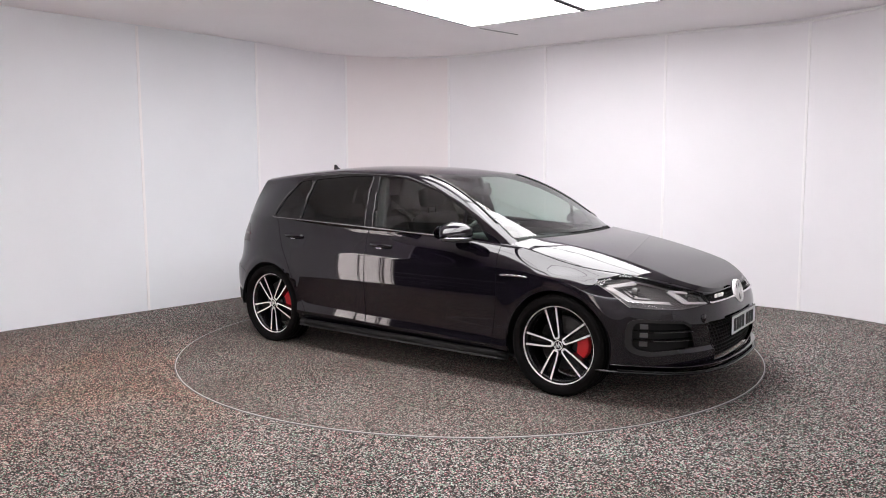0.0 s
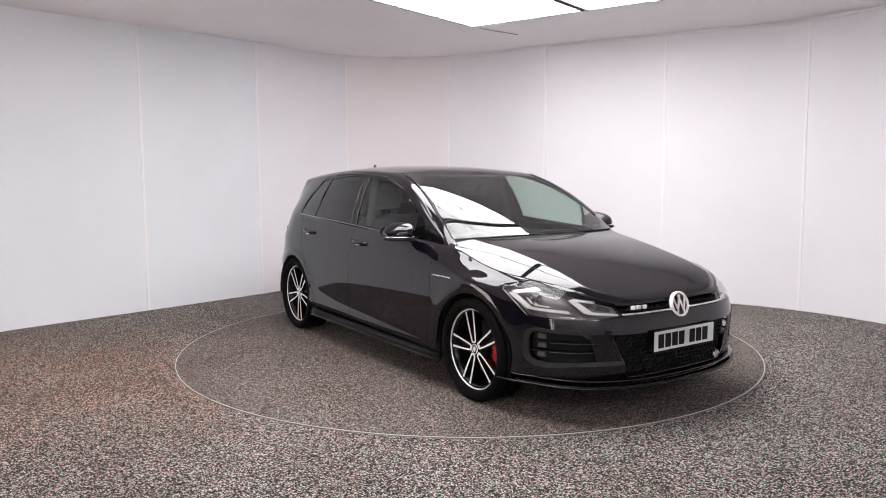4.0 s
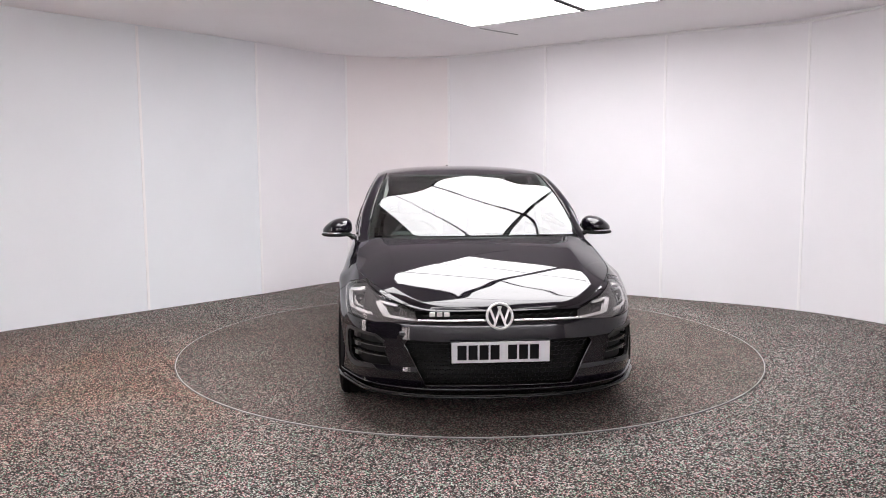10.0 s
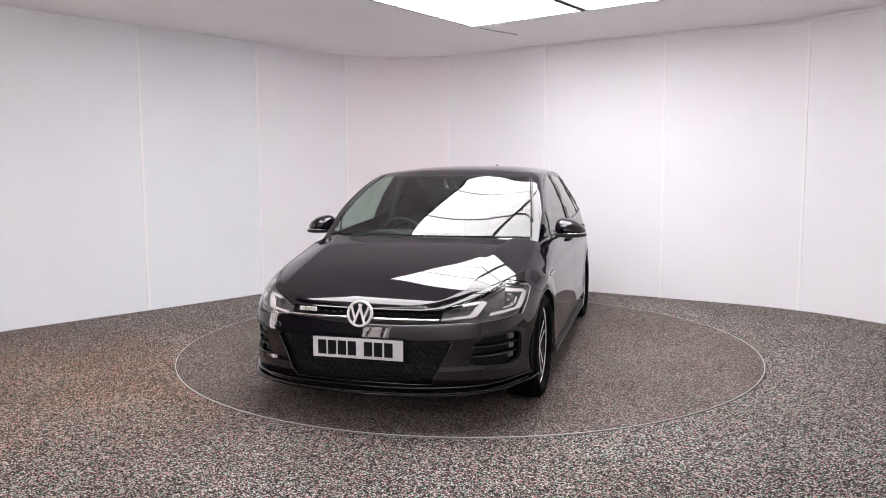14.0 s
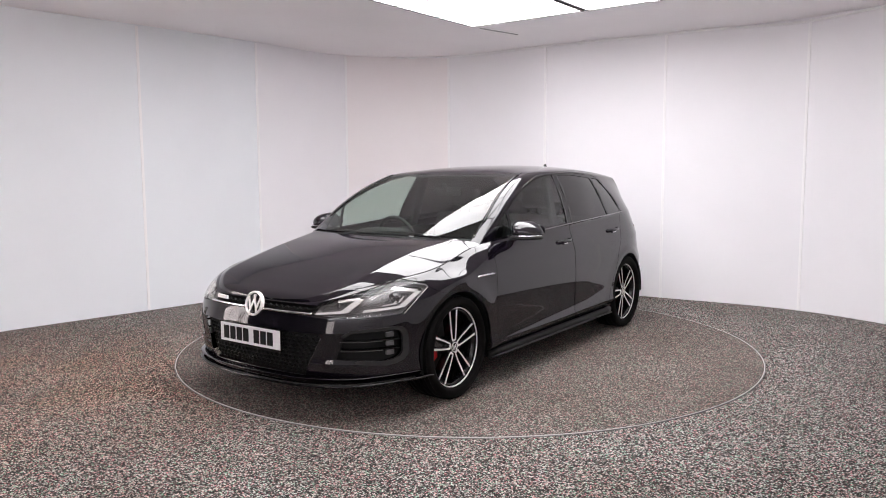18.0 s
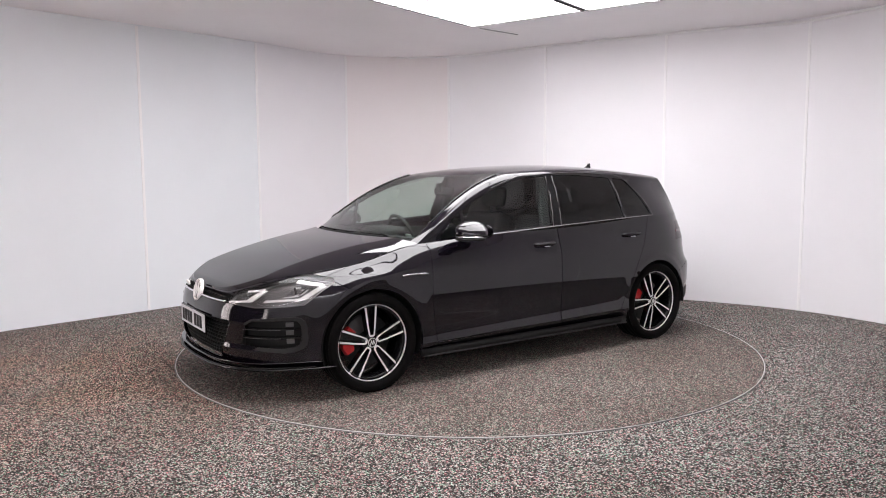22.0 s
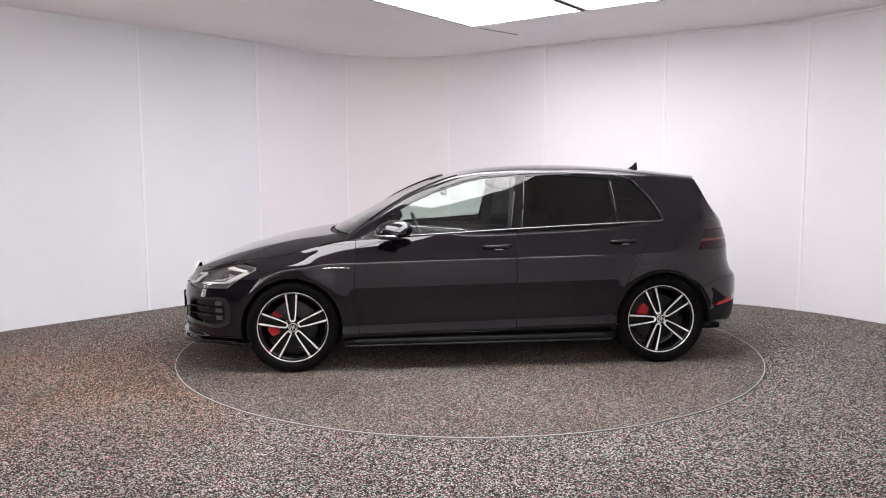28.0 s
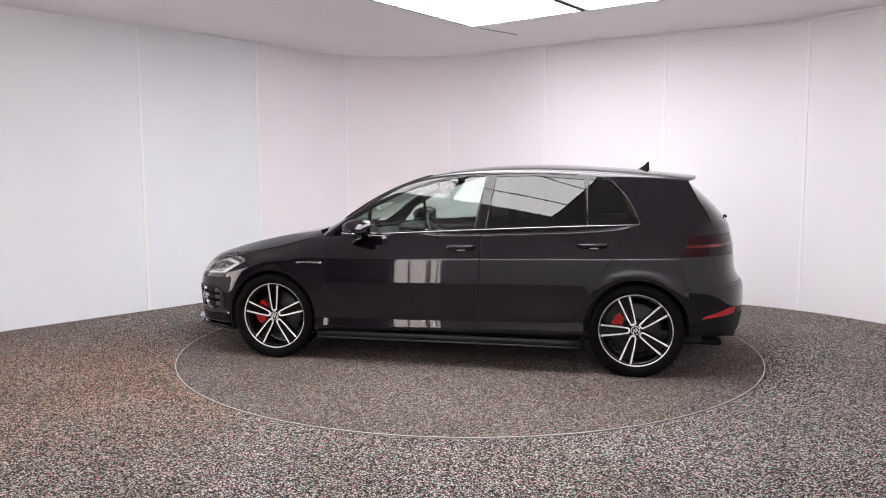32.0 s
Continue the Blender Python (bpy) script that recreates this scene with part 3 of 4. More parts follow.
def body(car):
    p, u, v = flank_grid()
    shell = faces_of(p, u, v, away=(0, 1, 0))
    joints = []
    for s in (1, -1):
        _, shell = cut(shell, circle(s * HUB_X, HUB_Z, ARCH_R), side_xz)
    # Lamps and openings of the nose, by station and height.
    lamp, j, shell = panel(shell, [(1.66, .594), (3.0, .578), (4.70, .588), (5.42, .712), (5.28, .735), (4.25, .765), (3.0, .708), (1.82, .648)], station_z, .004)
    joints += j
    grille, shell = cut(shell, [(-1, .604), (1.66, .600), (1.80, .636), (1.76, .642), (-1, .640)], station_z)
    strip, shell = cut(shell, [(-1, .590), (1.66, .588), (1.66, .600), (-1, .604)], station_z)
    lower, shell = cut(shell, [(-1, .245), (1.42, .245), (2.02, .470), (1.92, .492), (-1, .492)], station_z)
    intake, shell = cut(shell, INTAKE, station_z)
    washer, j, shell = panel(shell, [(3.20, .534), (3.74, .537), (3.78, .557), (3.23, .553)], station_z, .002)
    joints += j
    # Rear lamp, reflector and lower valance.
    tail, j, shell = panel(shell, [(13.62, .812), (16.4, .818), (16.4, .945), (14.12, .950)], station_z, .004)
    joints += j
    refl, shell = cut(shell, [(14.10, .398), (15.6, .424), (15.6, .466), (15.2, .464), (14.2, .416)], station_z)
    val, shell = cut(shell, [(13.2, .1), (19, .1), (19, .40), (15.2, .415), (14.2, .388), (13.2, .34)], station_z)
    # Doors, bumpers.
    fdoor, j, shell = panel(shell, [(.862, 1.2), (.884, .53), (.85, .262), (-.243, .262), (-.262, 1.2)], side_xz)
    joints += j
    rdoor, j, shell = panel(shell, [(-.269, 1.2), (-.25, .262), (-.86, .262), (-1.366, 1.2)], side_xz)
    joints += j
    fbump, j, shell = panel(shell, [(-1, 0), (6.2, 0), (6.2, .66), (5.46, .712), (4.7, .584), (3.0, .574), (-1, .588)][:4] + [(-1, .72)], station_z, .003,
                            keep=lambda c: c[6] < 7 and c[2] < .76)
    joints += j
    rbump, j, shell = panel(shell, [(12.9, 0), (19, 0), (19, .60), (14.3, .60), (12.9, .50)], station_z, .003)
    joints += j
    gate, j, shell = panel(shell, [(15.4, .62), (19, .62), (19, 1.1), (15.4, 1.1)], station_z, .003)
    joints += j
    # What is left: front wing (ahead of the door) and rear quarter.
    wing = [f for f in shell if f[0][0] > .3]
    quarter = [f for f in shell if -.9 > f[0][0]]
    sill = [f for f in shell if -.9 <= f[0][0] <= .3]
    both("front_wing", wing, PAINT, car, thick=.004)
    both("rear_quarter_panel", quarter, PAINT, car, thick=.004)
    both("sill_panel", sill, PAINT, car, thick=.004)
    doors = both("front_door", fdoor, PAINT, car, thick=.004)
    rears = both("rear_door", rdoor, PAINT, car, thick=.004)
    whole("front_bumper", fbump, PAINT, car, thick=.004)
    both("washer_cover", washer, PAINT, car, "small headlight washer cover", .004)
    whole("rear_bumper", rbump, PAINT, car, thick=.004)
    whole("tailgate", gate, PAINT, car, thick=.004)
    whole("rear_valance", val, MATT, car, "matt black rear valance", .004)
    both("panel_joint", joints, GAP, car)
    both("rear_reflector", refl, REFLECTOR, car, "red rear reflector", .004)
    lights = both("tail_light", tail, TAIL, car, "dark red tail light", .004)
    for side, ob in zip((1, -1), lights):
        bar, _ = cut(tail, [(13.75, .868), (16.3, .875), (16.3, .892), (13.85, .885)], station_z)
        bar = sunk(bar, -.003)
        part("light_bar", soup("light_bar", bar if side > 0 else mirrored(bar), .004), TAIL_BAR, ob, "paler red light bar")

    # Grilles: dark mesh behind the openings.
    back = part("upper_grille", soup("upper_grille", sunk(grille, .03) + mirrored(sunk(grille, .03))), MATT, car, "black honeycomb upper grille")
    low = part("lower_grille", soup("lower_grille", sunk(lower, .035) + mirrored(sunk(lower, .035))), MATT, car, "black honeycomb lower grille")
    whole("grille_strip_bed", strip, GLOSS, car, "gloss black strip bed", .008)
    for sgn in (1, -1):
        pts = [at(p, u, v, s, .597) for s in np.linspace(.24, 1.66, 30)]
        part("grille_strip", ribbon([Vector((q.x + .004, q.y * sgn, q.z)) for q in pts], .014, .015), CHROME, car, "bright chrome grille strip", True)
    comb(back, p, u, v, [(-1, .606), (1.62, .603), (1.76, .634), (1.72, .640), (-1, .638)], .012, .046, .030)
    comb(low, p, u, v, [(-1, .25), (1.40, .25), (1.98, .468), (1.90, .487), (-1, .487)], .022, .036, .023)
    for side, ob in zip((1, -1), both("side_intake", sunk(intake, .045), MATT, car, "black bumper air intake")):
        for z in (.398, .450):
            fin, _ = cut(flank_faces(p, u, v), [(2.50, z - .006), (4.66, z - .008), (4.66, z + .000), (2.50, z + .004)], station_z)
            fin = sunk(fin, .012)
            part("intake_fin", soup("intake_fin", fin if side > 0 else mirrored(fin), .03), GLOSS, ob, "gloss black horizontal fin")
        for z in (.372, .424, .474):
            lens, _ = cut(flank_faces(p, u, v), [(4.22, z - .013), (4.48, z - .013), (4.48, z + .012), (4.22, z + .012)], station_z)
            lens = sunk(lens, .022)
            part("fog_light", soup("fog_light", lens if side > 0 else mirrored(lens), .02), FOG, ob, "small pale grey fog light")
    # Grey lines paint the highlights along the fin edges.
    for side in (1, -1):
        for z in (.398, .450):
            tube_on(p, u, v, [(2.62, z - .002), (4.05, z - .003)], side, .0016, EDGE_GLINT, "fin_edge", car)
    # Satin band round the outer side of the intake.
    for side in (1, -1):
        band = [f for a, b, c, d in zip(BAND_IN, BAND_IN[1:], BAND_OUT[1:], BAND_OUT) for f in cut(flank_faces(p, u, v), [a, b, c, d], station_z)[0]]
        band = sunk(band, -.004)
        part("intake_band", soup("intake_band", band if side > 0 else mirrored(band), .02), SATIN, car, "satin black band round the intake")
    # Round tow-eye cover.
    q = at(p, u, v, 2.1, .515)
    bm = lathe([(.001, .002), (.024, .002), (.026, .0), (.026, -.01)], 28)
    bmesh.ops.transform(bm, verts=bm.verts, matrix=Matrix.Translation((q.x + .001, -q.y, q.z)) @ Matrix.Rotation(radians(-102), 4, "Z"))
    part("tow_eye_cover", bm, PAINT, car, "round tow-eye cover", True)
    # Intake surround lip
    for side in (1, -1):
        tube_on(p, u, v, INTAKE + INTAKE[:1], side, .003, GLOSS, "intake_rim", car)
    edge = [(0, .247), (1.42, .247), (2.02, .470)]
    for side in (1, -1):
        tube_on(p, u, v, edge, side, .0035, RIM_TRIM, "grille_rim", car)

    # Headlights
    for side, ob in zip((1, -1), both("headlight", lamp, LENS, car, "clear-lensed headlight with grey housing")):
        ob.visible_shadow = False
        fill = sunk(lamp, .040)
        fill = fill if side > 0 else mirrored(fill)
        part("lamp_housing", soup("lamp_housing", fill), LAMP_BODY, ob, "dark grey lamp housing")
        # Pale border inside the lens.
        _, ring = cut(lamp, [(1.9, .602), (3.0, .588), (4.62, .596), (5.30, .708), (5.20, .724), (4.25, .754), (3.0, .700), (1.96, .648)], station_z)
        ring = sunk(ring, .026)
        part("lamp_border", soup("lamp_border", ring if side > 0 else mirrored(ring), .006), LAMP_BORDER, ob, "grey lens border")
        # Two hooks of light: a top bar, a diagonal down and a foot running inwards.
        bars = [[(3.24, .612), (4.58, .622), (4.66, .637), (3.30, .627)], [(4.48, .630), (4.72, .622), (5.24, .700), (5.02, .709)],
                [(4.05, .726), (5.02, .701), (5.10, .714), (4.12, .741)], [(1.70, .597), (2.66, .610), (2.74, .626), (1.74, .608)],
                [(2.52, .622), (2.76, .613), (3.20, .682), (3.00, .689)], [(2.40, .667), (3.04, .680), (3.08, .691), (2.38, .679)]]
        blades = [[(4.30, .652), (4.37, .652), (4.50, .692), (4.42, .693)], [(4.47, .656), (4.54, .656), (4.66, .688), (4.60, .689)],
                  [(3.92, .642), (4.44, .648), (4.46, .655), (3.94, .650)], [(2.62, .632), (2.68, .632), (2.84, .664), (2.77, .665)]]
        for b in blades:
            f, _ = cut(lamp, b, station_z)
            f = sunk(f, .022)
            part("reflector_blade", soup("reflector_blade", f if side > 0 else mirrored(f), .006), LAMP_BRIGHT, ob, "small bright reflector blade")
        for b in ([(2.30, .622), (2.62, .622), (2.92, .672), (2.46, .662)], [(3.9, .622), (4.44, .624), (4.86, .700), (4.10, .722)]):
            f, _ = cut(lamp, b, station_z)
            f = sunk(f, .034)
            part("lamp_recess", soup("lamp_recess", f if side > 0 else mirrored(f), .004), LAMP_DARK, ob, "dark lamp recess")
        for b in bars:
            f, _ = cut(lamp, b, station_z)
            f = sunk(f, .014)
            part("light_guide", soup("light_guide", f if side > 0 else mirrored(f), .008), LAMP_BRIGHT, ob, "bright light guide strip")
        for s, z, r in ((2.42, .640, .020), (4.18, .668, .031)):
            q = at(p, u, v, s, z)
            bm = bmesh.new()
            bmesh.ops.create_cone(bm, cap_ends=True, segments=24, radius1=r, radius2=r * .8, depth=.03,
                                  matrix=Matrix.Translation((q.x - .042, (q.y - .022) * side, z)) @ Matrix.Rotation(math.pi / 2, 4, "Y"))
            part("lamp_projector", bm, LAMP_DARK, ob, "dark projector bezel", False)
            bm = bmesh.new()
            bmesh.ops.create_uvsphere(bm, u_segments=20, v_segments=12, radius=r * .72,
                                      matrix=Matrix.Translation((q.x - .044, (q.y - .022) * side, z)) @ Matrix.Diagonal((.8, 1, 1, 1)))
            part("projector_lens", bm, LAMP_BRIGHT, ob, "clear projector lens", True)

    # Pale edge of each lens.
    for side in (1, -1):
        tube_on(p, u, v, [(4.70, .588), (5.42, .712), (5.30, .728), (4.80, .740)], side, .0022, LENS_EDGE, "lens_edge", car)
    # Bonnet, roof, windscreen.
    hg, hu, hv = hood_grid()
    hood = faces_of(hg, hu, hv, away=(0, 0, 1))
    whole("bonnet", sunk(hood, -.001), PAINT, car, thick=.006)
    for sgn in (1, -1):
        w = waist_line()[3 * SUB + 4:8 * SUB - 2]
        part("bonnet_joint", ribbon([Vector((q[0], (q[1] + .001) * sgn, q[2] + .0005)) for q in w], .006, .004), GAP, car, "", True)
    rg, ru, rv = roof_grid()
    top = faces_of(rg, ru, rv, away=(0, 0, 1))
    screen, rest = cut(top, [(.16, -.1), (4.86, -.1), (4.86, .5), (4.84, .925), (.16, .93)], station_z)
    header, rest = cut(rest, [(4.86, -.1), (5.02, -.1), (5.02, .90), (4.86, .90)], station_z)
    seal, rest = cut(rest, [(.16, .80), (4.86, .80), (4.85, .937), (.16, .942)], station_z)
    both("screen_seal", sunk(seal, .003), MATT, car, "matt black windscreen seal")
    cowl, rest = cut(rest, [(-.1, -.1), (.16, -.1), (.16, .93), (-.1, .93)], station_z)
    spoil, roof = cut(rest, [(9.9, -.1), (11.1, -.1), (11.1, 1.1), (9.9, 1.1)], station_z)
    # Rounded gloss moulding along each side of the glass.
    for sgn in (1, -1):
        line = [rg[i, int(np.abs(rv[i] - .945).argmin())] for i in range(6, int(4.5 * SUB))]
        part("screen_moulding", ribbon([Vector((q[0], sgn * q[1], q[2] + .003)) for q in line], .014, .012), GLOSS, car, "gloss black screen moulding", True)
    pillar, roof = cut(roof, [(-.1, .5), (4.86, .5), (4.86, 1.1), (-.1, 1.1)], station_z)
    glasspane = whole("windscreen", screen, SCREEN, car, "green-tinted windscreen")
    glasspane.visible_shadow = False
    # Dark printed border of the windscreen.
    band, _ = cut(screen, [(4.76, -.1), (4.9, -.1), (4.9, 1), (4.76, 1)], station_z)
    whole("windscreen_band", sunk(band, .004), CABIN, glasspane, "black printed band")
    whole("cowl_panel", sunk(cowl, .012), MATT, car, "matt black scuttle panel")
    whole("roof", roof + header, PAINT, car, thick=.004)
    both("windscreen_pillar", pillar, PAINT, car, thick=.004)
    spo = whole("roof_spoiler", spoil, PAINT, car, "black roof spoiler", .02)

    # Cabin sides.
    cg, cu, cv = cabin_side_grid()
    side = faces_of(cg, cu, cv, away=(0, 1, 0))
    w1 = [(.765, .932), (.655, 1.063), (.46, 1.170), (.28, 1.248), (.075, 1.309), (-.095, 1.339), (-.272, 1.352), (-.205, .990), (.3, .958)]
    w2 = [(-.298, .995), (-.97, 1.017), (-.955, 1.322), (-.6, 1.349), (-.345, 1.346)]
    w3 = [(-1.005, 1.018), (-1.28, 1.027), (-1.305, 1.042), (-1.235, 1.185), (-1.14, 1.298), (-1.11, 1.310), (-.99, 1.321)]
    a, side = cut(side, w1, side_xz)
    b, side = cut(side, w2, side_xz)
    c, side = cut(side, w3, side_xz)
    trim, frames = cut(side, grown([(.80, .922), (.668, 1.070), (.46, 1.180), (.28, 1.259), (.075, 1.320), (-.10, 1.351), (-.6, 1.368), (-1.0, 1.346),
                                    (-1.125, 1.322), (-1.25, 1.185), (-1.33, 1.040), (-1.29, 1.014), (-.3, .978)], .004), side_xz)
    # A sunk post stands behind the front edge of the door glass.
    fa, a = cut(a, [(.80, .9), (.585, .9), (.585, 1.2), (.80, 1.2)], side_xz)
    post, a = cut(a, [(.585, .9), (.560, .9), (.560, 1.2), (.585, 1.2)], side_xz)
    for nm, f, mat, lab in (("front_side_window", a, CLEAR, "clear front side window"), ("corner_window", fa, CLEAR, "small fixed corner window"),
                            ("rear_side_window", b, PRIVACY, "dark privacy side window"), ("quarter_window", c, PRIVACY, "dark privacy quarter window")):
        for ob in both(nm, sunk(f, .004), mat, car, lab):
            ob.visible_shadow = False
    both("window_frame", trim + post, GLOSS, car, "gloss black window frame", .006)
    both("cabin_frame", frames, PAINT, car, thick=.004)
    # Slim rubber edges beside the door posts, coloured grey for their bright glints.
    for sgn in (1, -1):
        for (x0, z0), (x1, z1) in (((-.213, .985), (-.276, 1.342)), ((-.292, .985), (-.338, 1.345)), ((-.988, 1.015), (-.972, 1.322))):
            pts = []
            for t in np.linspace(0, 1, 9):
                x, z = x0 + (x1 - x0) * t, z0 + (z1 - z0) * t
                pts.append(Vector((x, sgn * (cabin_y(cg, x, z) + .001), z)))
            part("window_edge", ribbon(pts, .007, .007), EDGE_GLINT, car, "slim window edge in the grey of its highlight", True)
    # Slim edging over windows and down behind the quarter window; grey paints its highlight.
    for sgn in (1, -1):
        line = crom([(.28, 1.261), (.075, 1.322), (-.10, 1.352), (-.6, 1.369), (-.98, 1.349), (-1.10, 1.330), (-1.135, 1.318), (-1.25, 1.19), (-1.325, 1.045), (-1.315, 1.022), (-1.29, 1.014)], 6)
        part("window_edging", ribbon([Vector((x, sgn * (cabin_y(cg, x, z) + .001), z)) for x, z in line], .006, .006), EDGE_GLINT, car, "slim window edging in highlight grey", True)
    # Bright waist strip under the windows.
    for sgn in (1, -1):
        w = waist_line()[8 * SUB + 6:13 * SUB - 4]
        pts = [Vector((q[0], (q[1] + .004) * sgn, q[2] + .004)) for q in w]
        part("waist_strip", ribbon(pts, .011, .010), WAIST_TRIM, car, "dark chrome waist strip", True)

    tg, tu, tv = tail_glass_grid()
    hatch = faces_of(tg, tu, tv, away=(-1, 0, .3))
    pane, hatch = cut(hatch, [(.10, -.1), (.90, -.1), (.90, .84), (.10, .88)], station_z)
    for ob in (whole("rear_window", sunk(pane, .003), PRIVACY, car, "dark rear window"),):
        ob.visible_shadow = False
    whole("tailgate_frame", hatch, PAINT, car, thick=.004)
    # Underside of the spoiler and its side fins.
    q = np.linspace(0, 1, 20)
    r0 = rg[-1]
    r0 = np.stack([np.interp(q, np.linspace(0, 1, len(r0)), r0[:, k]) for k in range(3)], 1) - np.array([0, 0, .02])
    r1 = np.stack([np.interp(q, np.linspace(0, 1, len(tg[0])), tg[0][:, k]) for k in range(3)], 1)
    under = np.stack([r0, r1], 0)
    under = np.concatenate([under[:1], under[:1] * .5 + under[1:] * .5, under[1:]], 0)
    f = faces_of(under, np.zeros((3, 20)), np.zeros((3, 20)), away=(0, 0, -1))
    whole("spoiler_underside", f, GLOSS, spo, "gloss black spoiler underside", .004)
    for sgn in (1, -1):
        bm = bmesh.new()
        vs = [bm.verts.new(c) for c in ((-1.52, sgn * .572, 1.322), (-1.64, sgn * .552, 1.316), (-1.655, sgn * .552, 1.295), (-1.68, sgn * .565, 1.20), (-1.63, sgn * .575, 1.25))]
        f = bm.faces.new(vs)
        e = bmesh.ops.extrude_face_region(bm, geom=[f])
        bmesh.ops.translate(bm, verts=[g for g in e["geom"] if isinstance(g, bmesh.types.BMVert)], vec=(0, -.03 * sgn, 0))
        bmesh.ops.recalc_face_normals(bm, faces=bm.faces)
        part("spoiler_fin", bm, GLOSS, spo, "gloss black spoiler side fin")
    return p, u, v, doors, rears


def cabin_y(g, x, z):
    d = (g[..., 0] - x) ** 2 + (g[..., 2] - z) ** 2
    return float(g[..., 1].flat[int(d.argmin())])


def flank_faces(p, u, v):
    i = 6 * SUB
    return faces_of(p[:i], u[:i], v[:i])


def at(p, u, v, s, z):
    """Place on the flank at station s and height z."""
    i = min(max(s * SUB, 0), p.shape[0] - 1.001)
    k, t = int(i), i - int(i)
    a, b = ([np.interp(z, v[m], p[m][:, c]) for c in range(3)] for m in (k, k + 1))
    return Vector([x + (y - x) * t for x, y in zip(a, b)])


def ribbon(pts, w, h):
    """A bar of rounded section along points."""
    bm = bmesh.new()
    rows = []
    for i, q in enumerate(pts):
        d = (pts[min(i + 1, len(pts) - 1)] - pts[max(i - 1, 0)]).normalized()
        a = d.cross(Vector((0, 0, 1)))
        a = a.normalized() if a.length > 1e-6 else Vector((0, 1, 0))
        b = a.cross(d)
        rows.append([bm.verts.new(q + a * w / 2 * math.cos(k * math.pi / 4) + b * h / 2 * math.sin(k * math.pi / 4)) for k in range(8)])
    for r, s in zip(rows, rows[1:]):
        for k in range(8):
            bm.faces.new((r[k], r[(k + 1) % 8], s[(k + 1) % 8], s[k]))
    bm.faces.new(rows[0][::-1]), bm.faces.new(rows[-1])
    bmesh.ops.recalc_face_normals(bm, faces=bm.faces)
    return bm


def tube_on(p, u, v, edge, side, w, mat, name, parent):
    pts = []
    for (s0, z0), (s1, z1) in zip(edge, edge[1:]):
        for k in range(8):
            t = k / 8
            pts.append(at(p, u, v, s0 + (s1 - s0) * t, z0 + (z1 - z0) * t))
    pts.append(at(p, u, v, *edge[-1]))
    for q in pts:
        q.y *= side
    part(name, ribbon(pts, w * 2, w * 2), mat, parent, "", True)


def inside_convex(q, outline):
    return all((b[0] - a[0]) * (q[1] - a[1]) - (b[1] - a[1]) * (q[0] - a[0]) >= 0 for a, b in zip(outline, outline[1:] + outline[:1]))


def comb(parent, p, u, v, outline, sunk_by, w, h):
    """Honeycomb bars of a grille, in one mesh, behind the opening."""
    bm = bmesh.new()
    z0, z1 = min(q[1] for q in outline), max(q[1] for q in outline)
    seen = set()
    for r in range(int((z1 - z0) / h) + 2):
        for k in range(-16, 17):
            y, z = (k + (r % 2) / 2) * w, z0 + r * h
            ring = []
            for a in range(6):
                ring.append((y + w / 1.75 * math.cos(math.pi / 6 + a * math.pi / 3) * .98, z + h / 1.5 * math.sin(math.pi / 6 + a * math.pi / 3)))
            for a in range(6):
                e, f = ring[a], ring[(a + 1) % 6]
                key = tuple(sorted([(round(e[0], 2), round(e[1], 2)), (round(f[0], 2), round(f[1], 2))]))
                if key in seen:
                    continue
                seen.add(key)
                ends = []
                for yy, zz in (e, f):
                    s = np.interp(abs(yy), [q[1] for q in PLAN[:6]], range(6))
                    if not inside_convex((s, zz), outline):
                        break
                    q = at(p, u, v, s, zz)
                    ends.append(Vector((q.x - sunk_by, yy, zz)))
                if len(ends) < 2:
                    continue
                d = (ends[1] - ends[0])
                n = Vector((0, -d.z, d.y)).normalized() * .0028
                vs = [bm.verts.new(c) for c in (ends[0] - n, ends[1] - n, ends[1] + n, ends[0] + n)]
                bs = [bm.verts.new(c.co + Vector((-.014, 0, 0))) for c in vs]
                bm.faces.new(vs[::-1])
                for i, j in ((0, 1), (2, 3)):
                    bm.faces.new((vs[i], vs[j], bs[j], bs[i]))
    bmesh.ops.recalc_face_normals(bm, faces=bm.faces)
    tagged(part("grille_mesh", bm, MATT, parent, "black honeycomb mesh"), kind="stuff")


# ---- car: wheels ----
def lathe(profile, n=72, axis_y=True):
    """Turned form about the y axis from (radius, y) pairs."""
    bm = bmesh.new()
    rows = [[bm.verts.new((r * math.cos(2 * math.pi * k / n), y, r * math.sin(2 * math.pi * k / n))) for r, y in profile] for k in range(n)]
    for k in range(n):
        a, b = rows[k], rows[(k + 1) % n]
        for q in range(len(profile) - 1):
            bm.faces.new((a[q], a[q + 1], b[q + 1], b[q]))
    bmesh.ops.recalc_face_normals(bm, faces=bm.faces)
    return bm


def prism(outline, y0, y1, bm=None, inset=0.0):
    """A plate with an (x, z) outline between y0 and y1 (outer)."""
    bm = bm or bmesh.new()
    cx = sum(q[0] for q in outline) / len(outline)
    cz = sum(q[1] for q in outline) / len(outline)
    a = [bm.verts.new((x, y0, z)) for x, z in outline]
    b = [bm.verts.new((x + (cx - x) * inset, y1, z + (cz - z) * inset)) for x, z in outline]
    n = len(outline)
    fs = [bm.faces.new(a), bm.faces.new(b[::-1])]
    fs += [bm.faces.new((a[k], b[k], b[(k + 1) % n], a[(k + 1) % n])) for k in range(n)]
    bmesh.ops.recalc_face_normals(bm, faces=fs)
    return bm


def turned(points, a):
    c, s = math.cos(a), math.sin(a)
    return [(x * c - z * s, x * s + z * c) for x, z in points]


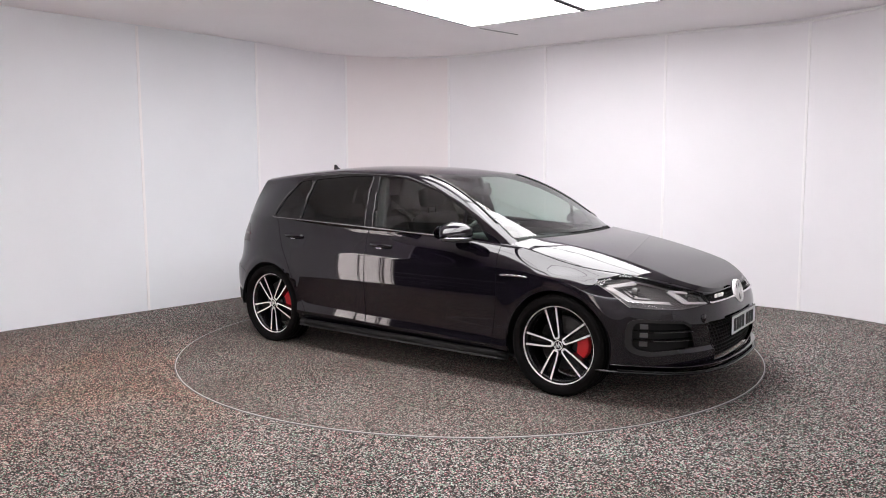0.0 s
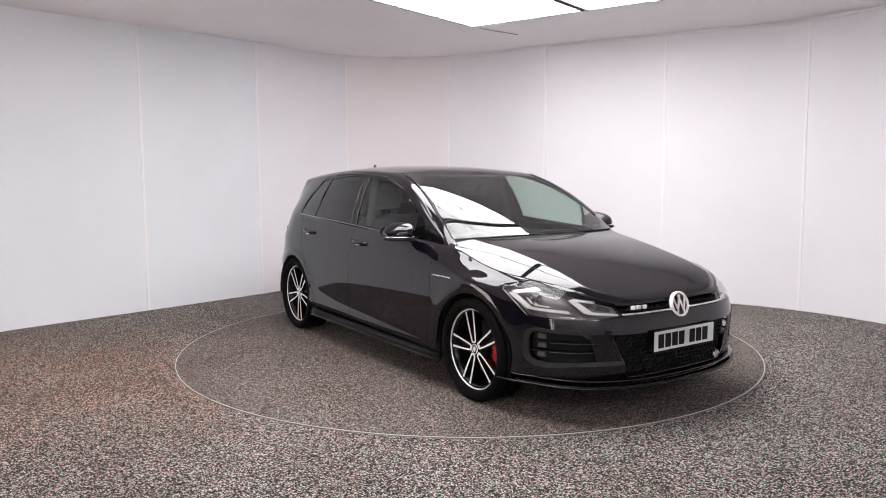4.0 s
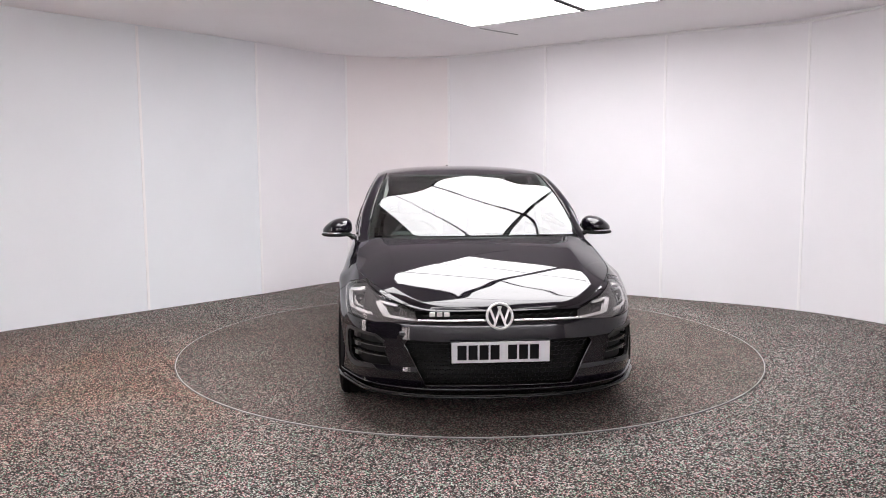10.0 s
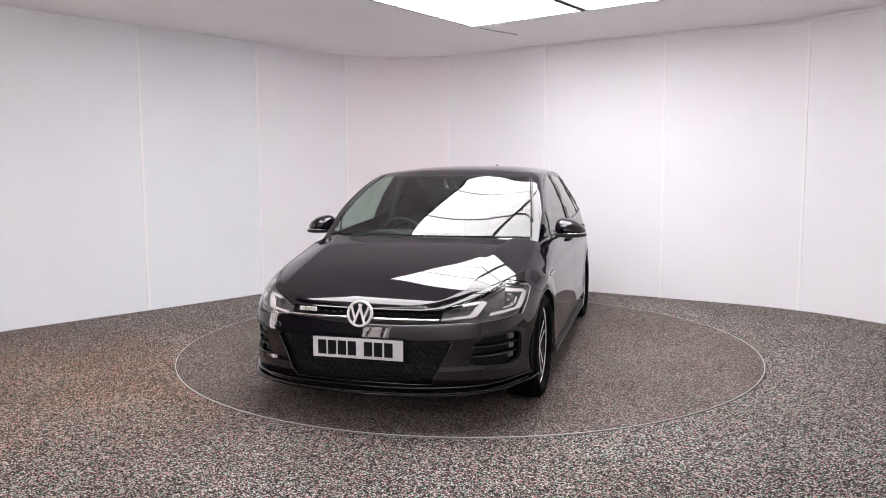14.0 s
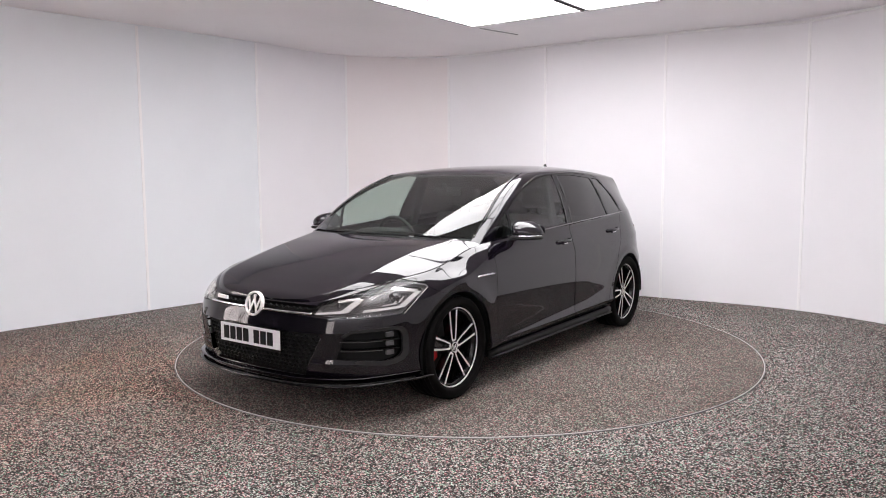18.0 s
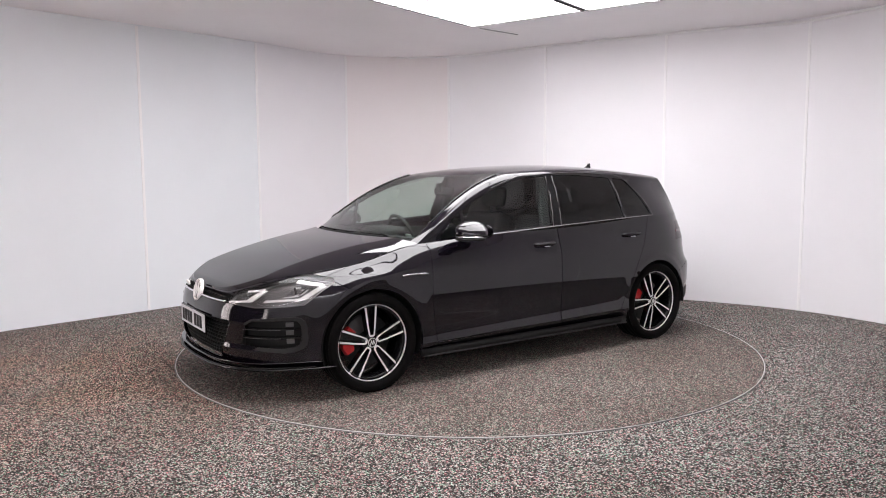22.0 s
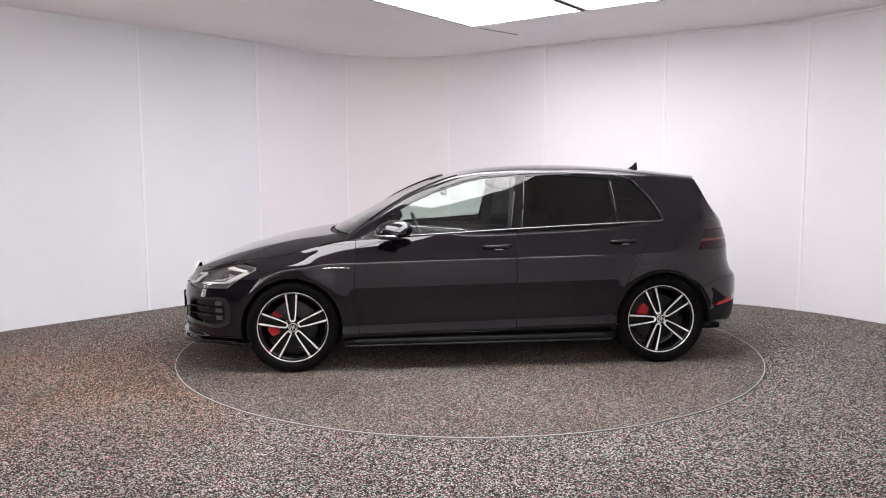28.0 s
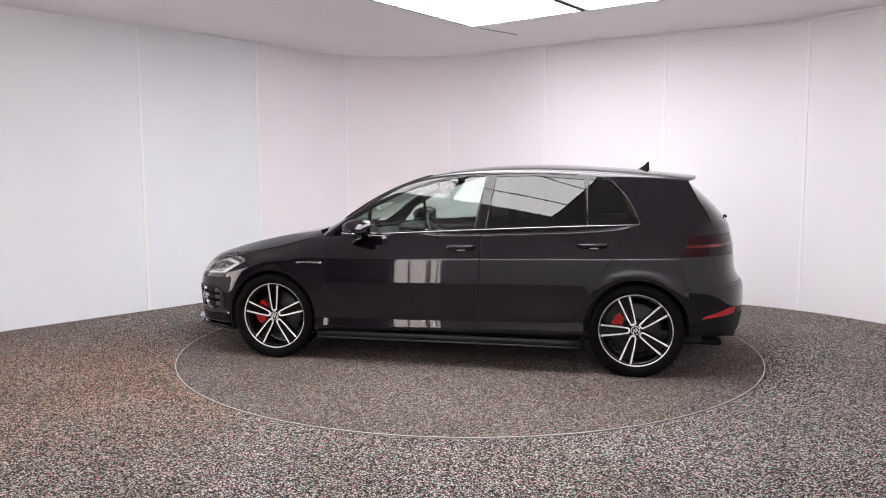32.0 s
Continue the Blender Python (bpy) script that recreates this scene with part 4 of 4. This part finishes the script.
def wheel_parts(name):
    """A left wheel at the origin, outer face towards +y."""
    hub = part(name, lathe([(.226, -.11), (.220, -.09), (.212, -.05), (.212, .02), (.221, .055), (.2345, .072), (.2345, .066), (.238, .06), (.236, -.10), (.226, -.11)]),
               RIM_BLACK, None, "gloss black wheel with machined spokes", True)
    part("rim_lip", lathe([(.2390, .066), (.2396, .0745), (.2420, .0765), (.2450, .0755), (.2462, .069)]), SILVER, hub, "machined silver rim edge", True)
    tyre = lathe([(.232, -.10), (.242, -.112), (.27, -.116), (.298, -.108), (.310, -.095), (.3165, -.07), (.3165, -.062), (.311, -.060), (.311, -.052), (.3165, -.050),
                  (.3175, -.012), (.311, -.010), (.311, .0), (.3175, .002), (.3165, .040), (.311, .042), (.311, .050), (.3165, .052), (.3165, .062), (.308, .092), (.296, .104),
                  (.292, .1035), (.274, .109), (.270, .1078), (.258, .103), (.2505, .092), (.2472, .078), (.240, .06)], 96)
    part("tyre", tyre, RUBBER, hub, "black low-profile tyre", True)
    # Tread blocks on the shoulders.
    bm = bmesh.new()
    for k in range(60):
        for y in (.074, -.082):
            m = Matrix.Rotation(-2 * math.pi * k / 60, 4, "Y") @ Matrix.Translation((.3030, y, 0)) @ Matrix.Rotation(-.5 if y > 0 else .5, 4, "Z")
            bmesh.ops.create_cube(bm, size=1, matrix=m @ Matrix.Diagonal((.008, .034, .026, 1)))
    tagged(part("tread_pattern", bm, RUBBER, hub), kind="stuff")
    for k in range(5):
        a = 2 * math.pi * k / 5 + math.pi / 2
        for s in (1, -1):
            blade = [(.034, s * .006), (.034, s * .022), (.10, s * .0335), (.2385, s * .0490), (.2385, s * .026), (.10, s * .0155)]
            part("spoke", prism(turned(blade, a), .016, .064, None, .06), RIM_BLACK, hub, "gloss black spoke")
            face = [(.042, s * .0100), (.042, s * .0200), (.10, s * .0292), (.2385, s * .0450), (.2385, s * .0312), (.10, s * .0196)]
            part("spoke_face", prism(turned(face, a), .058, .0665, None, .015), SILVER, hub, "machined silver spoke face")
        part("spoke_foot", prism(turned([(.036, -.010), (.043, -.0195), (.047, -.0195), (.047, .0195), (.043, .0195), (.036, .010)], a), .058, .0663, None, .015), SILVER, hub)
        pocket = [(.06, -.012), (.215, -.03), (.215, .03), (.06, .012)]
        part("spoke_web", prism(turned(pocket, a), .006, .034), RIM_BLACK, hub)
        bolt = bmesh.new()
        b = a + math.pi / 5
        bmesh.ops.create_cone(bolt, cap_ends=True, segments=8, radius1=.009, radius2=.008, depth=.02,
                              matrix=Matrix.Translation((.056 * math.cos(b), .052, .056 * math.sin(b))) @ Matrix.Rotation(math.pi / 2, 4, "X"))
        part("wheel_bolt", bolt, RIM_BLACK, hub)
    part("hub_plate", lathe([(.001, .050), (.04, .050), (.056, .042), (.07, .01)], 40), RIM_BLACK, hub, "", True)
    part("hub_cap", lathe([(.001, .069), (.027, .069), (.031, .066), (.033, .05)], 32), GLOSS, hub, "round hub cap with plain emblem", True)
    bm = lathe([(.026, .069), (.0275, .0715), (.030, .0705), (.031, .067)], 32)
    for x, s in ((-.012, .35), (-.004, -.35), (.004, .35), (.012, -.35)):
        bmesh.ops.create_cube(bm, size=1, matrix=Matrix.Translation((x, .070, 0)) @ Matrix.Rotation(s, 4, "Y") @ Matrix.Diagonal((.004, .003, .034, 1)))
    part("hub_emblem", bm, SILVER, hub, "silver ring emblem")
    part("brake_disc", lathe([(.06, -.02), (.165, -.02), (.168, -.024), (.168, -.042), (.165, -.046), (.06, -.046)]), DISC, hub, "steel brake disc", True)
    return hub


def caliper(car, x, z, y, side, a, size):
    """A red brake caliper over the disc at angle a."""
    pts = [(r * math.cos(t), r * math.sin(t)) for r, t in [(.112, -.62), (.172, -.60), (.186, -.32), (.190, 0), (.186, .32), (.172, .60), (.112, .62), (.105, 0)]]
    pts = [(px * size, pz * size) for px, pz in pts]
    bm = prism(turned(pts, a), -.035, .004, None, .08)
    bmesh.ops.bevel(bm, geom=list(bm.edges), offset=.004, segments=2, affect="EDGES")
    bmesh.ops.transform(bm, verts=bm.verts, matrix=Matrix.Translation((x, y, z)) @ Matrix.Diagonal((1, side, 1, 1)))
    bmesh.ops.recalc_face_normals(bm, faces=bm.faces)
    part("brake_caliper", bm, CALIPER, car, "red brake caliper")


def wheels(car):
    first = None
    for x, dy in ((HUB_X, .778), (-HUB_X, .770)):
        for side in (1, -1):
            m = pose(x, dy * side, HUB_Z) @ (pose(0, 0, 0) if side > 0 else pose(0, 0, 0, 0, 0, 180)) @ pose(0, 0, 0, 0, WHEEL_TURN[(x > 0, side)], 0)
            if first is None:
                first = wheel_parts("wheel")
                first.parent = car
                first.matrix_local = m
            else:
                copy_thing(first, m)
            caliper(car, x, HUB_Z, (dy + .010) * side, side, .10 if x > 0 else .22, .98 if x > 0 else .86)
            # Liner inside the arch.
            bm = bmesh.new()
            n = 40
            t0, t1 = math.radians(-35), math.radians(215)
            ring = []
            for k in range(n + 1):
                t = t0 + (t1 - t0) * k / n
                ring.append([bm.verts.new((x + r * math.cos(t), y * side, max(HUB_Z + r * math.sin(t), .20 if x > 0 else .28))) for r, y in ((ARCH_R + .004, .868), (ARCH_R + .006, .50), (.05, .50))])
            for a, b in zip(ring, ring[1:]):
                for q in range(2):
                    bm.faces.new((a[q], b[q], b[q + 1], a[q + 1]))
            part("wheel_arch_liner", bm, MATT, car, "matt black wheel arch liner", False)


# Turn of each wheel about its axle, in degrees: (front, left side).
WHEEL_TURN = {(True, 1): 2.0, (False, 1): 20.0, (True, -1): 14.0, (False, -1): 36.0}


# ---- car: fittings ----
def mirror(car, side):
    """Door mirror: rounded shell on a short arm, with a bright indicator strip."""
    bm = bmesh.new()
    bmesh.ops.create_uvsphere(bm, u_segments=32, v_segments=20, radius=1)
    for v in bm.verts:
        x, y, z = v.co
        # Flat glass side at the back, full and rounded ahead, tapering to the tip.
        w = .105
        xx = (.155 if x > 0 else .085) * x
        taper = 1 - .60 * max((y + 1) / 2, 0) ** 2.0
        zz = (.090 if z > 0 else .042) * math.copysign(abs(z) ** .75, z)
        v.co = (xx * (1 - .35 * max(y, 0)), w * math.copysign(abs(y) ** .85, y), -.030 + (zz + .030) * taper)
    bmesh.ops.transform(bm, verts=bm.verts, matrix=Matrix.Translation((.575, .945, .978)) @ Matrix.Rotation(-.06, 4, "Z") @ Matrix.Rotation(.04, 4, "X"))
    if side < 0:
        bmesh.ops.transform(bm, verts=bm.verts, matrix=Matrix.Diagonal((1, -1, 1, 1)))
        bmesh.ops.reverse_faces(bm, faces=bm.faces)
    shell = part("door_mirror", bm, PAINT, car, "gloss black door mirror", True)
    pts = [Vector((.575 + .142 * math.cos(t), side * (.945 + .100 * math.sin(t)), .953)) for t in np.linspace(-.75, 1.45, 14)]
    part("indicator_strip", ribbon(pts, .012, .011), CHROME, shell, "pale indicator strip", True)
    pts = [Vector((.575 + .128 * math.cos(t), side * (.945 + .09 * math.sin(t)), .938)) for t in np.linspace(-1.2, 1.5, 14)]
    part("lower_shell", ribbon(pts, .05, .024), MATT, shell, "matt black lower shell", True)
    pts = [Vector(c) for c in ((.60, side * .80, .905), (.595, side * .835, .918), (.575, side * .88, .938), (.56, side * .93, .945))]
    part("mirror_arm", ribbon(spline(pts, 4), .060, .030), GLOSS, shell, "gloss black mirror arm", True)
    bm = bmesh.new()
    bmesh.ops.create_circle(bm, cap_ends=True, segments=32, radius=1,
                            matrix=Matrix.Translation((.489, side * .935, .980)) @ Matrix.Rotation(-math.pi / 2, 4, "Y") @ Matrix.Diagonal((.046, .085, 1, 1)))
    part("mirror_glass", bm, CHROME, shell, "mirror glass")


def handle(door, x, z, y, side):
    pts = [Vector((x + dx, side * (y + dy), z + dz)) for dx, dy, dz in ((.10, -.004, -.002), (.08, .022, .001), (.03, .032, .003), (-.03, .032, .005), (-.08, .022, .006), (-.10, -.004, .006))]
    h = part("door_handle", ribbon(spline(pts, 4), .016, .026), PAINT, door, "gloss black pull handle", True)
    bm = bmesh.new()
    bmesh.ops.create_uvsphere(bm, u_segments=20, v_segments=10, radius=1, matrix=Matrix.Translation((x - .005, side * (y - .006), z - .030)) @ Matrix.Diagonal((.060, .013, .022, 1)))
    # Added chrome bar stands in for the ceiling's glint in the recess.
    part("handle_glint", box(-.030, .030, -.004, .004, -.0035, .0035, .003, m=Matrix.Translation((x - .008, side * (y + .016), z - .018))), CHROME, h, "bright bar for the glint in the handle recess")
    part("handle_recess", bm, GLOSS, h, "gloss handle recess", True)


def seats(car):
    for y in (.36, -.36):
        s = part("front_seat", box(-.35, .18, y - .25, y + .25, .30, .46, .05), SEAT, car, "dark cloth front seat", True)
        part("seat_back", box(-.09, .09, -.25, .25, 0, .62, .06, m=pose(-.38, y, .42, 0, -16, 0)), SEAT, s, "", True)
        part("headrest", box(-.05, .05, -.13, .13, .0, .17, .04, m=pose(-.575, y, 1.07, 0, -8, 0)), SEAT, s, "dark cloth headrest", True)
        for d in (.05, -.05):
            part("headrest_post", box(-.006, .006, -.006, .006, -.05, .06, m=pose(-.57, y + d, 1.03, 0, -8, 0)), DISC, s, "steel headrest post")
    r = part("rear_seat", box(-1.25, -.75, -.62, .62, .32, .48, .05), SEAT, car, "dark cloth rear bench", True)
    part("seat_back", box(-.08, .08, -.62, .62, 0, .52, .05, m=pose(-1.27, 0, .45, 0, -20, 0)), SEAT, r, "", True)
    for y in (.36, 0, -.36):
        part("headrest", box(-.05, .05, -.12, .12, .0, .13, .04, m=pose(-1.45, y, .96, 0, -10, 0)), SEAT, r, "", True)


def interior(car):
    seats(car)
    d = part("dashboard", box(.48, .98, -.70, .70, .62, .885, .06), CABIN, car, "dark plastic dashboard", True)
    part("instrument_hood", box(.42, .66, -.56, -.20, .86, .945, .035), CABIN, d, "", True)
    part("centre_stack", box(.40, .55, -.13, .13, .45, .87, .02), CABIN, d, "", True)
    # Steering wheel on the car's right-hand side.
    m = Matrix.Translation((.36, -.37, .86)) @ Matrix.Rotation(radians(-68), 4, "Y")
    bm = bmesh.new()
    n = 40
    ring = [[bm.verts.new(m @ Vector(((.178 + .014 * math.cos(b)) * math.cos(a), (.178 + .014 * math.cos(b)) * math.sin(a), .014 * math.sin(b))))
             for b in (2 * math.pi * k / 8 for k in range(8))] for a in (2 * math.pi * k / n for k in range(n))]
    for k in range(n):
        a, b = ring[k], ring[(k + 1) % n]
        for q in range(8):
            bm.faces.new((a[q], b[q], b[(q + 1) % 8], a[(q + 1) % 8]))
    bmesh.ops.recalc_face_normals(bm, faces=bm.faces)
    w = part("steering_wheel", bm, CABIN, car, "black leather steering wheel", True)
    part("wheel_boss", box(-.06, .06, -.07, .07, -.02, .02, .018, m=m), CABIN, w)
    for a in (0, 90, 180):
        part("wheel_spoke", box(.05, .17, -.018, .018, -.008, .008, .004, m=m @ Matrix.Rotation(radians(a + 90), 4, "Z")), SILVER if a != 90 else CABIN, w)
    mm = part("interior_mirror", box(-.02, .02, -.12, .12, -.032, .032, .015, m=pose(.19, 0, 1.225, 0, 10, 0)), CABIN, car, "black rear-view mirror", True)
    part("mirror_stem", box(-.012, .012, -.02, .02, 0, .07, .006, m=pose(.225, 0, 1.225, 0, 20, 0)), CABIN, mm)
    part("cabin_floor", box(-1.75, 1.0, -.72, .72, .22, .30, .02), CABIN, car, "dark cabin floor")
    part("parcel_shelf", box(-1.85, -1.40, -.60, .60, .93, .95, .008), CABIN, car, "dark parcel shelf")
    for y in (.735, -.735):
        part("door_card", box(-1.25, .80, y - .02, y + .02, .30, .90, .015), CABIN, car, "dark inner door panel")
        part("pillar_trim", box(-.04, .04, -.02, .02, 0, .42, .012, m=pose(-.25, y - .03 * (1 if y > 0 else -1), .92, 14 if y > 0 else -14, -5, 0)), HEADLINER, car)
    rg, ru, rv = roof_grid()
    f = faces_of(rg[5 * SUB:10 * SUB], ru[5 * SUB:10 * SUB], rv[5 * SUB:10 * SUB], away=(0, 0, 1))
    f, _ = cut(f, [(0, -.1), (12, -.1), (12, .9), (0, .9)], station_z)
    whole("headliner", sunk(f, .03), HEADLINER, car, "dark cloth headliner")
    part("underbody", box(-1.9, 2.0, -.55, .55, .17, .22, .02), MATT, car, "matt black underbody")
    part("engine_bay", box(1.05, 2.0, -.52, .52, .22, .66, .05), MATT, car, "dark engine bay")


def fittings(car, p, u, v, doors, rears):
    for side, d, r in zip((1, -1), doors, rears):
        mirror(car, side)
        y1 = at(p, u, v, 9.85, .85).y
        handle(d, -.115, .853, y1 - .002, side)
        y2 = at(p, u, v, 11.5, .882).y
        handle(r, -1.025, .880, y2 - .002, side)
        # Side skirt below the doors.
        pts = [Vector((x, side * (.872 - .012 * (abs(x) > .9)), .204 - .004 * x)) for x in np.linspace(.96, -.95, 24)]
        sk = part("side_skirt", ribbon(pts, .05, .056), MATT, car, "matt black side skirt", True)
        pts = [Vector((x, side * .893, .184 - .004 * x)) for x in np.linspace(.95, -.94, 24)]
        part("skirt_edge", ribbon(pts, .012, .012), SATIN, sk, "", True)
        # Wing badge: a slim bright blade with small plain bars.
        q = [at(p, u, v, 7.95 - .62 * k, .722 + .004 * math.sin(k * 3)) for k in np.linspace(0, 1, 6)]
        pts = [Vector((c.x, side * (c.y + .003), c.z - .0)) for c in q]
        b = part("wing_badge", ribbon(pts, .006, .012), CHROME, car, "slim bright wing badge", True)
        for k in range(3):
            c = at(p, u, v, 7.86 - .14 * k, .73)
            part("badge_bar", box(-.010, .010, -.003, .003, -.005, .005, .001, m=Matrix.Translation((c.x, side * (c.y + .004), .729))), CHROME, b)
    # Front splitter, following the nose.
    pts = []
    for s in np.linspace(-5.6, 5.6, 90):
        q = at(p, u, v, abs(s), .215)
        n = Vector((q.x - 1.2, q.y, 0)).normalized() if abs(s) < 5 else Vector((0.3, 1, 0)).normalized()
        q = q + n * (.034 - .018 * step((abs(s) - 2.5) / 2))
        pts.append(Vector((q.x, q.y * (1 if s > 0 else -1), .195 + .012 * step(abs(s) / 4.5))))
    lip = part("front_splitter", ribbon(pts, .062, .020), GLOSS, car, "gloss black front splitter", True)
    part("splitter_edge", ribbon([q + Vector((.024, 0, .010)) for q in pts[4:-4]], .010, .008), SATIN, lip, "", True)
    part("splitter_ridge", ribbon([q + Vector((.004, 0, .040)) for q in pts[3:-3]], .040, .012), PAINT, lip, "", True)

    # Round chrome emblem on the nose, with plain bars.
    m = Matrix.Translation((2.146, 0, .620)) @ Matrix.Rotation(radians(-14), 4, "Y") @ Matrix.Rotation(radians(-90), 4, "Z")
    bm = lathe([(.001, 0), (.062, .0), (.066, -.02)], 48)
    bmesh.ops.transform(bm, verts=bm.verts, matrix=m)
    em = part("front_emblem", bm, GLOSS, car, "round chrome emblem on black", True)
    bm = lathe([(.060, .0), (.0615, .008), (.067, .011), (.0725, .007), (.0735, -.012)], 56)
    bmesh.ops.transform(bm, verts=bm.verts, matrix=m)
    part("emblem_ring", bm, SILVER, em, "chrome ring", True)
    for x, z, a, h in ((-.036, .0, -20, .082), (-.012, .0, 20, .112), (.012, .0, -20, .112), (.036, .0, 20, .082)):
        part("emblem_bar", box(-.006, .006, -.002, .006, -h / 2, h / 2, .002, m=m @ Matrix.Translation((x, 0, z)) @ Matrix.Rotation(radians(a), 4, "Y")), SILVER, em)
    # Grille badge: three plain bright bars.
    for k in range(3):
        y = -.355 + .038 * k
        part("grille_badge_bar", box(-.006, .006, -.015, .015, -.011, .011, .003, m=Matrix.Translation((2.115 + .006 * k, y, .630))), SILVER, car, "small bright badge bar")

    # Number plates: writing stands as plain bars.
    def plate(m, parent, mat):
        b = box(-.26, .26, 0, .006, -.0555, .0555, .002, m=m)
        ob = part("number_plate", b, mat, parent, "white number plate with black bars")
        part("plate_frame", box(-.268, .268, -.006, .003, -.063, .063, .003, m=m), GLOSS, ob, "black plate frame")
        for k in range(7):
            x = .205 - .058 * k - (.035 if k > 3 else 0)
            part("plate_bar", box(x - .024, x + .024, .006, .0075, -.039, .039, 0, m=m), PLATE_BLACK, ob)
    plate(Matrix.Translation((2.184, 0, .437)) @ Matrix.Rotation(radians(-90), 4, "Z"), car, PLATE_WHITE)

    # Roof aerial fin.
    bm = bmesh.new()
    o = [(-1.28, 1.384), (-1.33, 1.396), (-1.375, 1.428), (-1.39, 1.447), (-1.402, 1.447), (-1.405, 1.376)]
    bm = prism(o, -.012, .012)
    for w in bm.verts:
        w.co.y *= 1.6 - 1.1 * min(max((w.co.z - 1.38) / .06, 0), 1)
    part("aerial_fin", bm, GLOSS, car, "black shark-fin aerial")
    # Wipers at the foot of the screen.
    for a, b in (((1.01, .52, .945), (.985, -.05, .962)), ((1.035, -.02, .943), (.955, -.60, .952))):
        pts = [Vector(a).lerp(Vector(b), t) + Vector((0, 0, .012 * math.sin(t * math.pi))) for t in np.linspace(0, 1, 10)]
        part("wiper", ribbon(pts, .014, .012), MATT, car, "black windscreen wiper", True)
    # Rear wiper and tailpipes.
    part("rear_wiper", ribbon([Vector((-1.925, 0, 1.03)), Vector((-1.955, .02, 1.045)), Vector((-1.935, .25, 1.05))], .018, .018), MATT, car, "black rear wiper", True)
    for y in (.50, .40):
        bm = lathe([(.036, -.06), (.040, .05), (.036, .052), (.032, .02)], 28)
        bmesh.ops.transform(bm, verts=bm.verts, matrix=Matrix.Translation((-1.925, y, .272)) @ Matrix.Rotation(radians(90), 4, "Z"))
        part("tailpipe", bm, DISC, car, "dull steel tailpipe", True)


CAR = tagged(empty("car"), "black five-door hatchback car parked on the turntable", "car")
P_, U_, V_, DOORS, REARS = body(CAR)
wheels(CAR)
interior(CAR)
fittings(CAR, P_, U_, V_, DOORS, REARS)


def motions():
    walk(TABLE, [(t, pose(0, 0, 0, 0, 0, a)) for t, a in TURN])
    walk(CAR, [(t, pose(0, 0, 0, 0, 0, a) @ pose(-0.0086, -0.0463, 0.005)) for t, a in TURN])


motions()
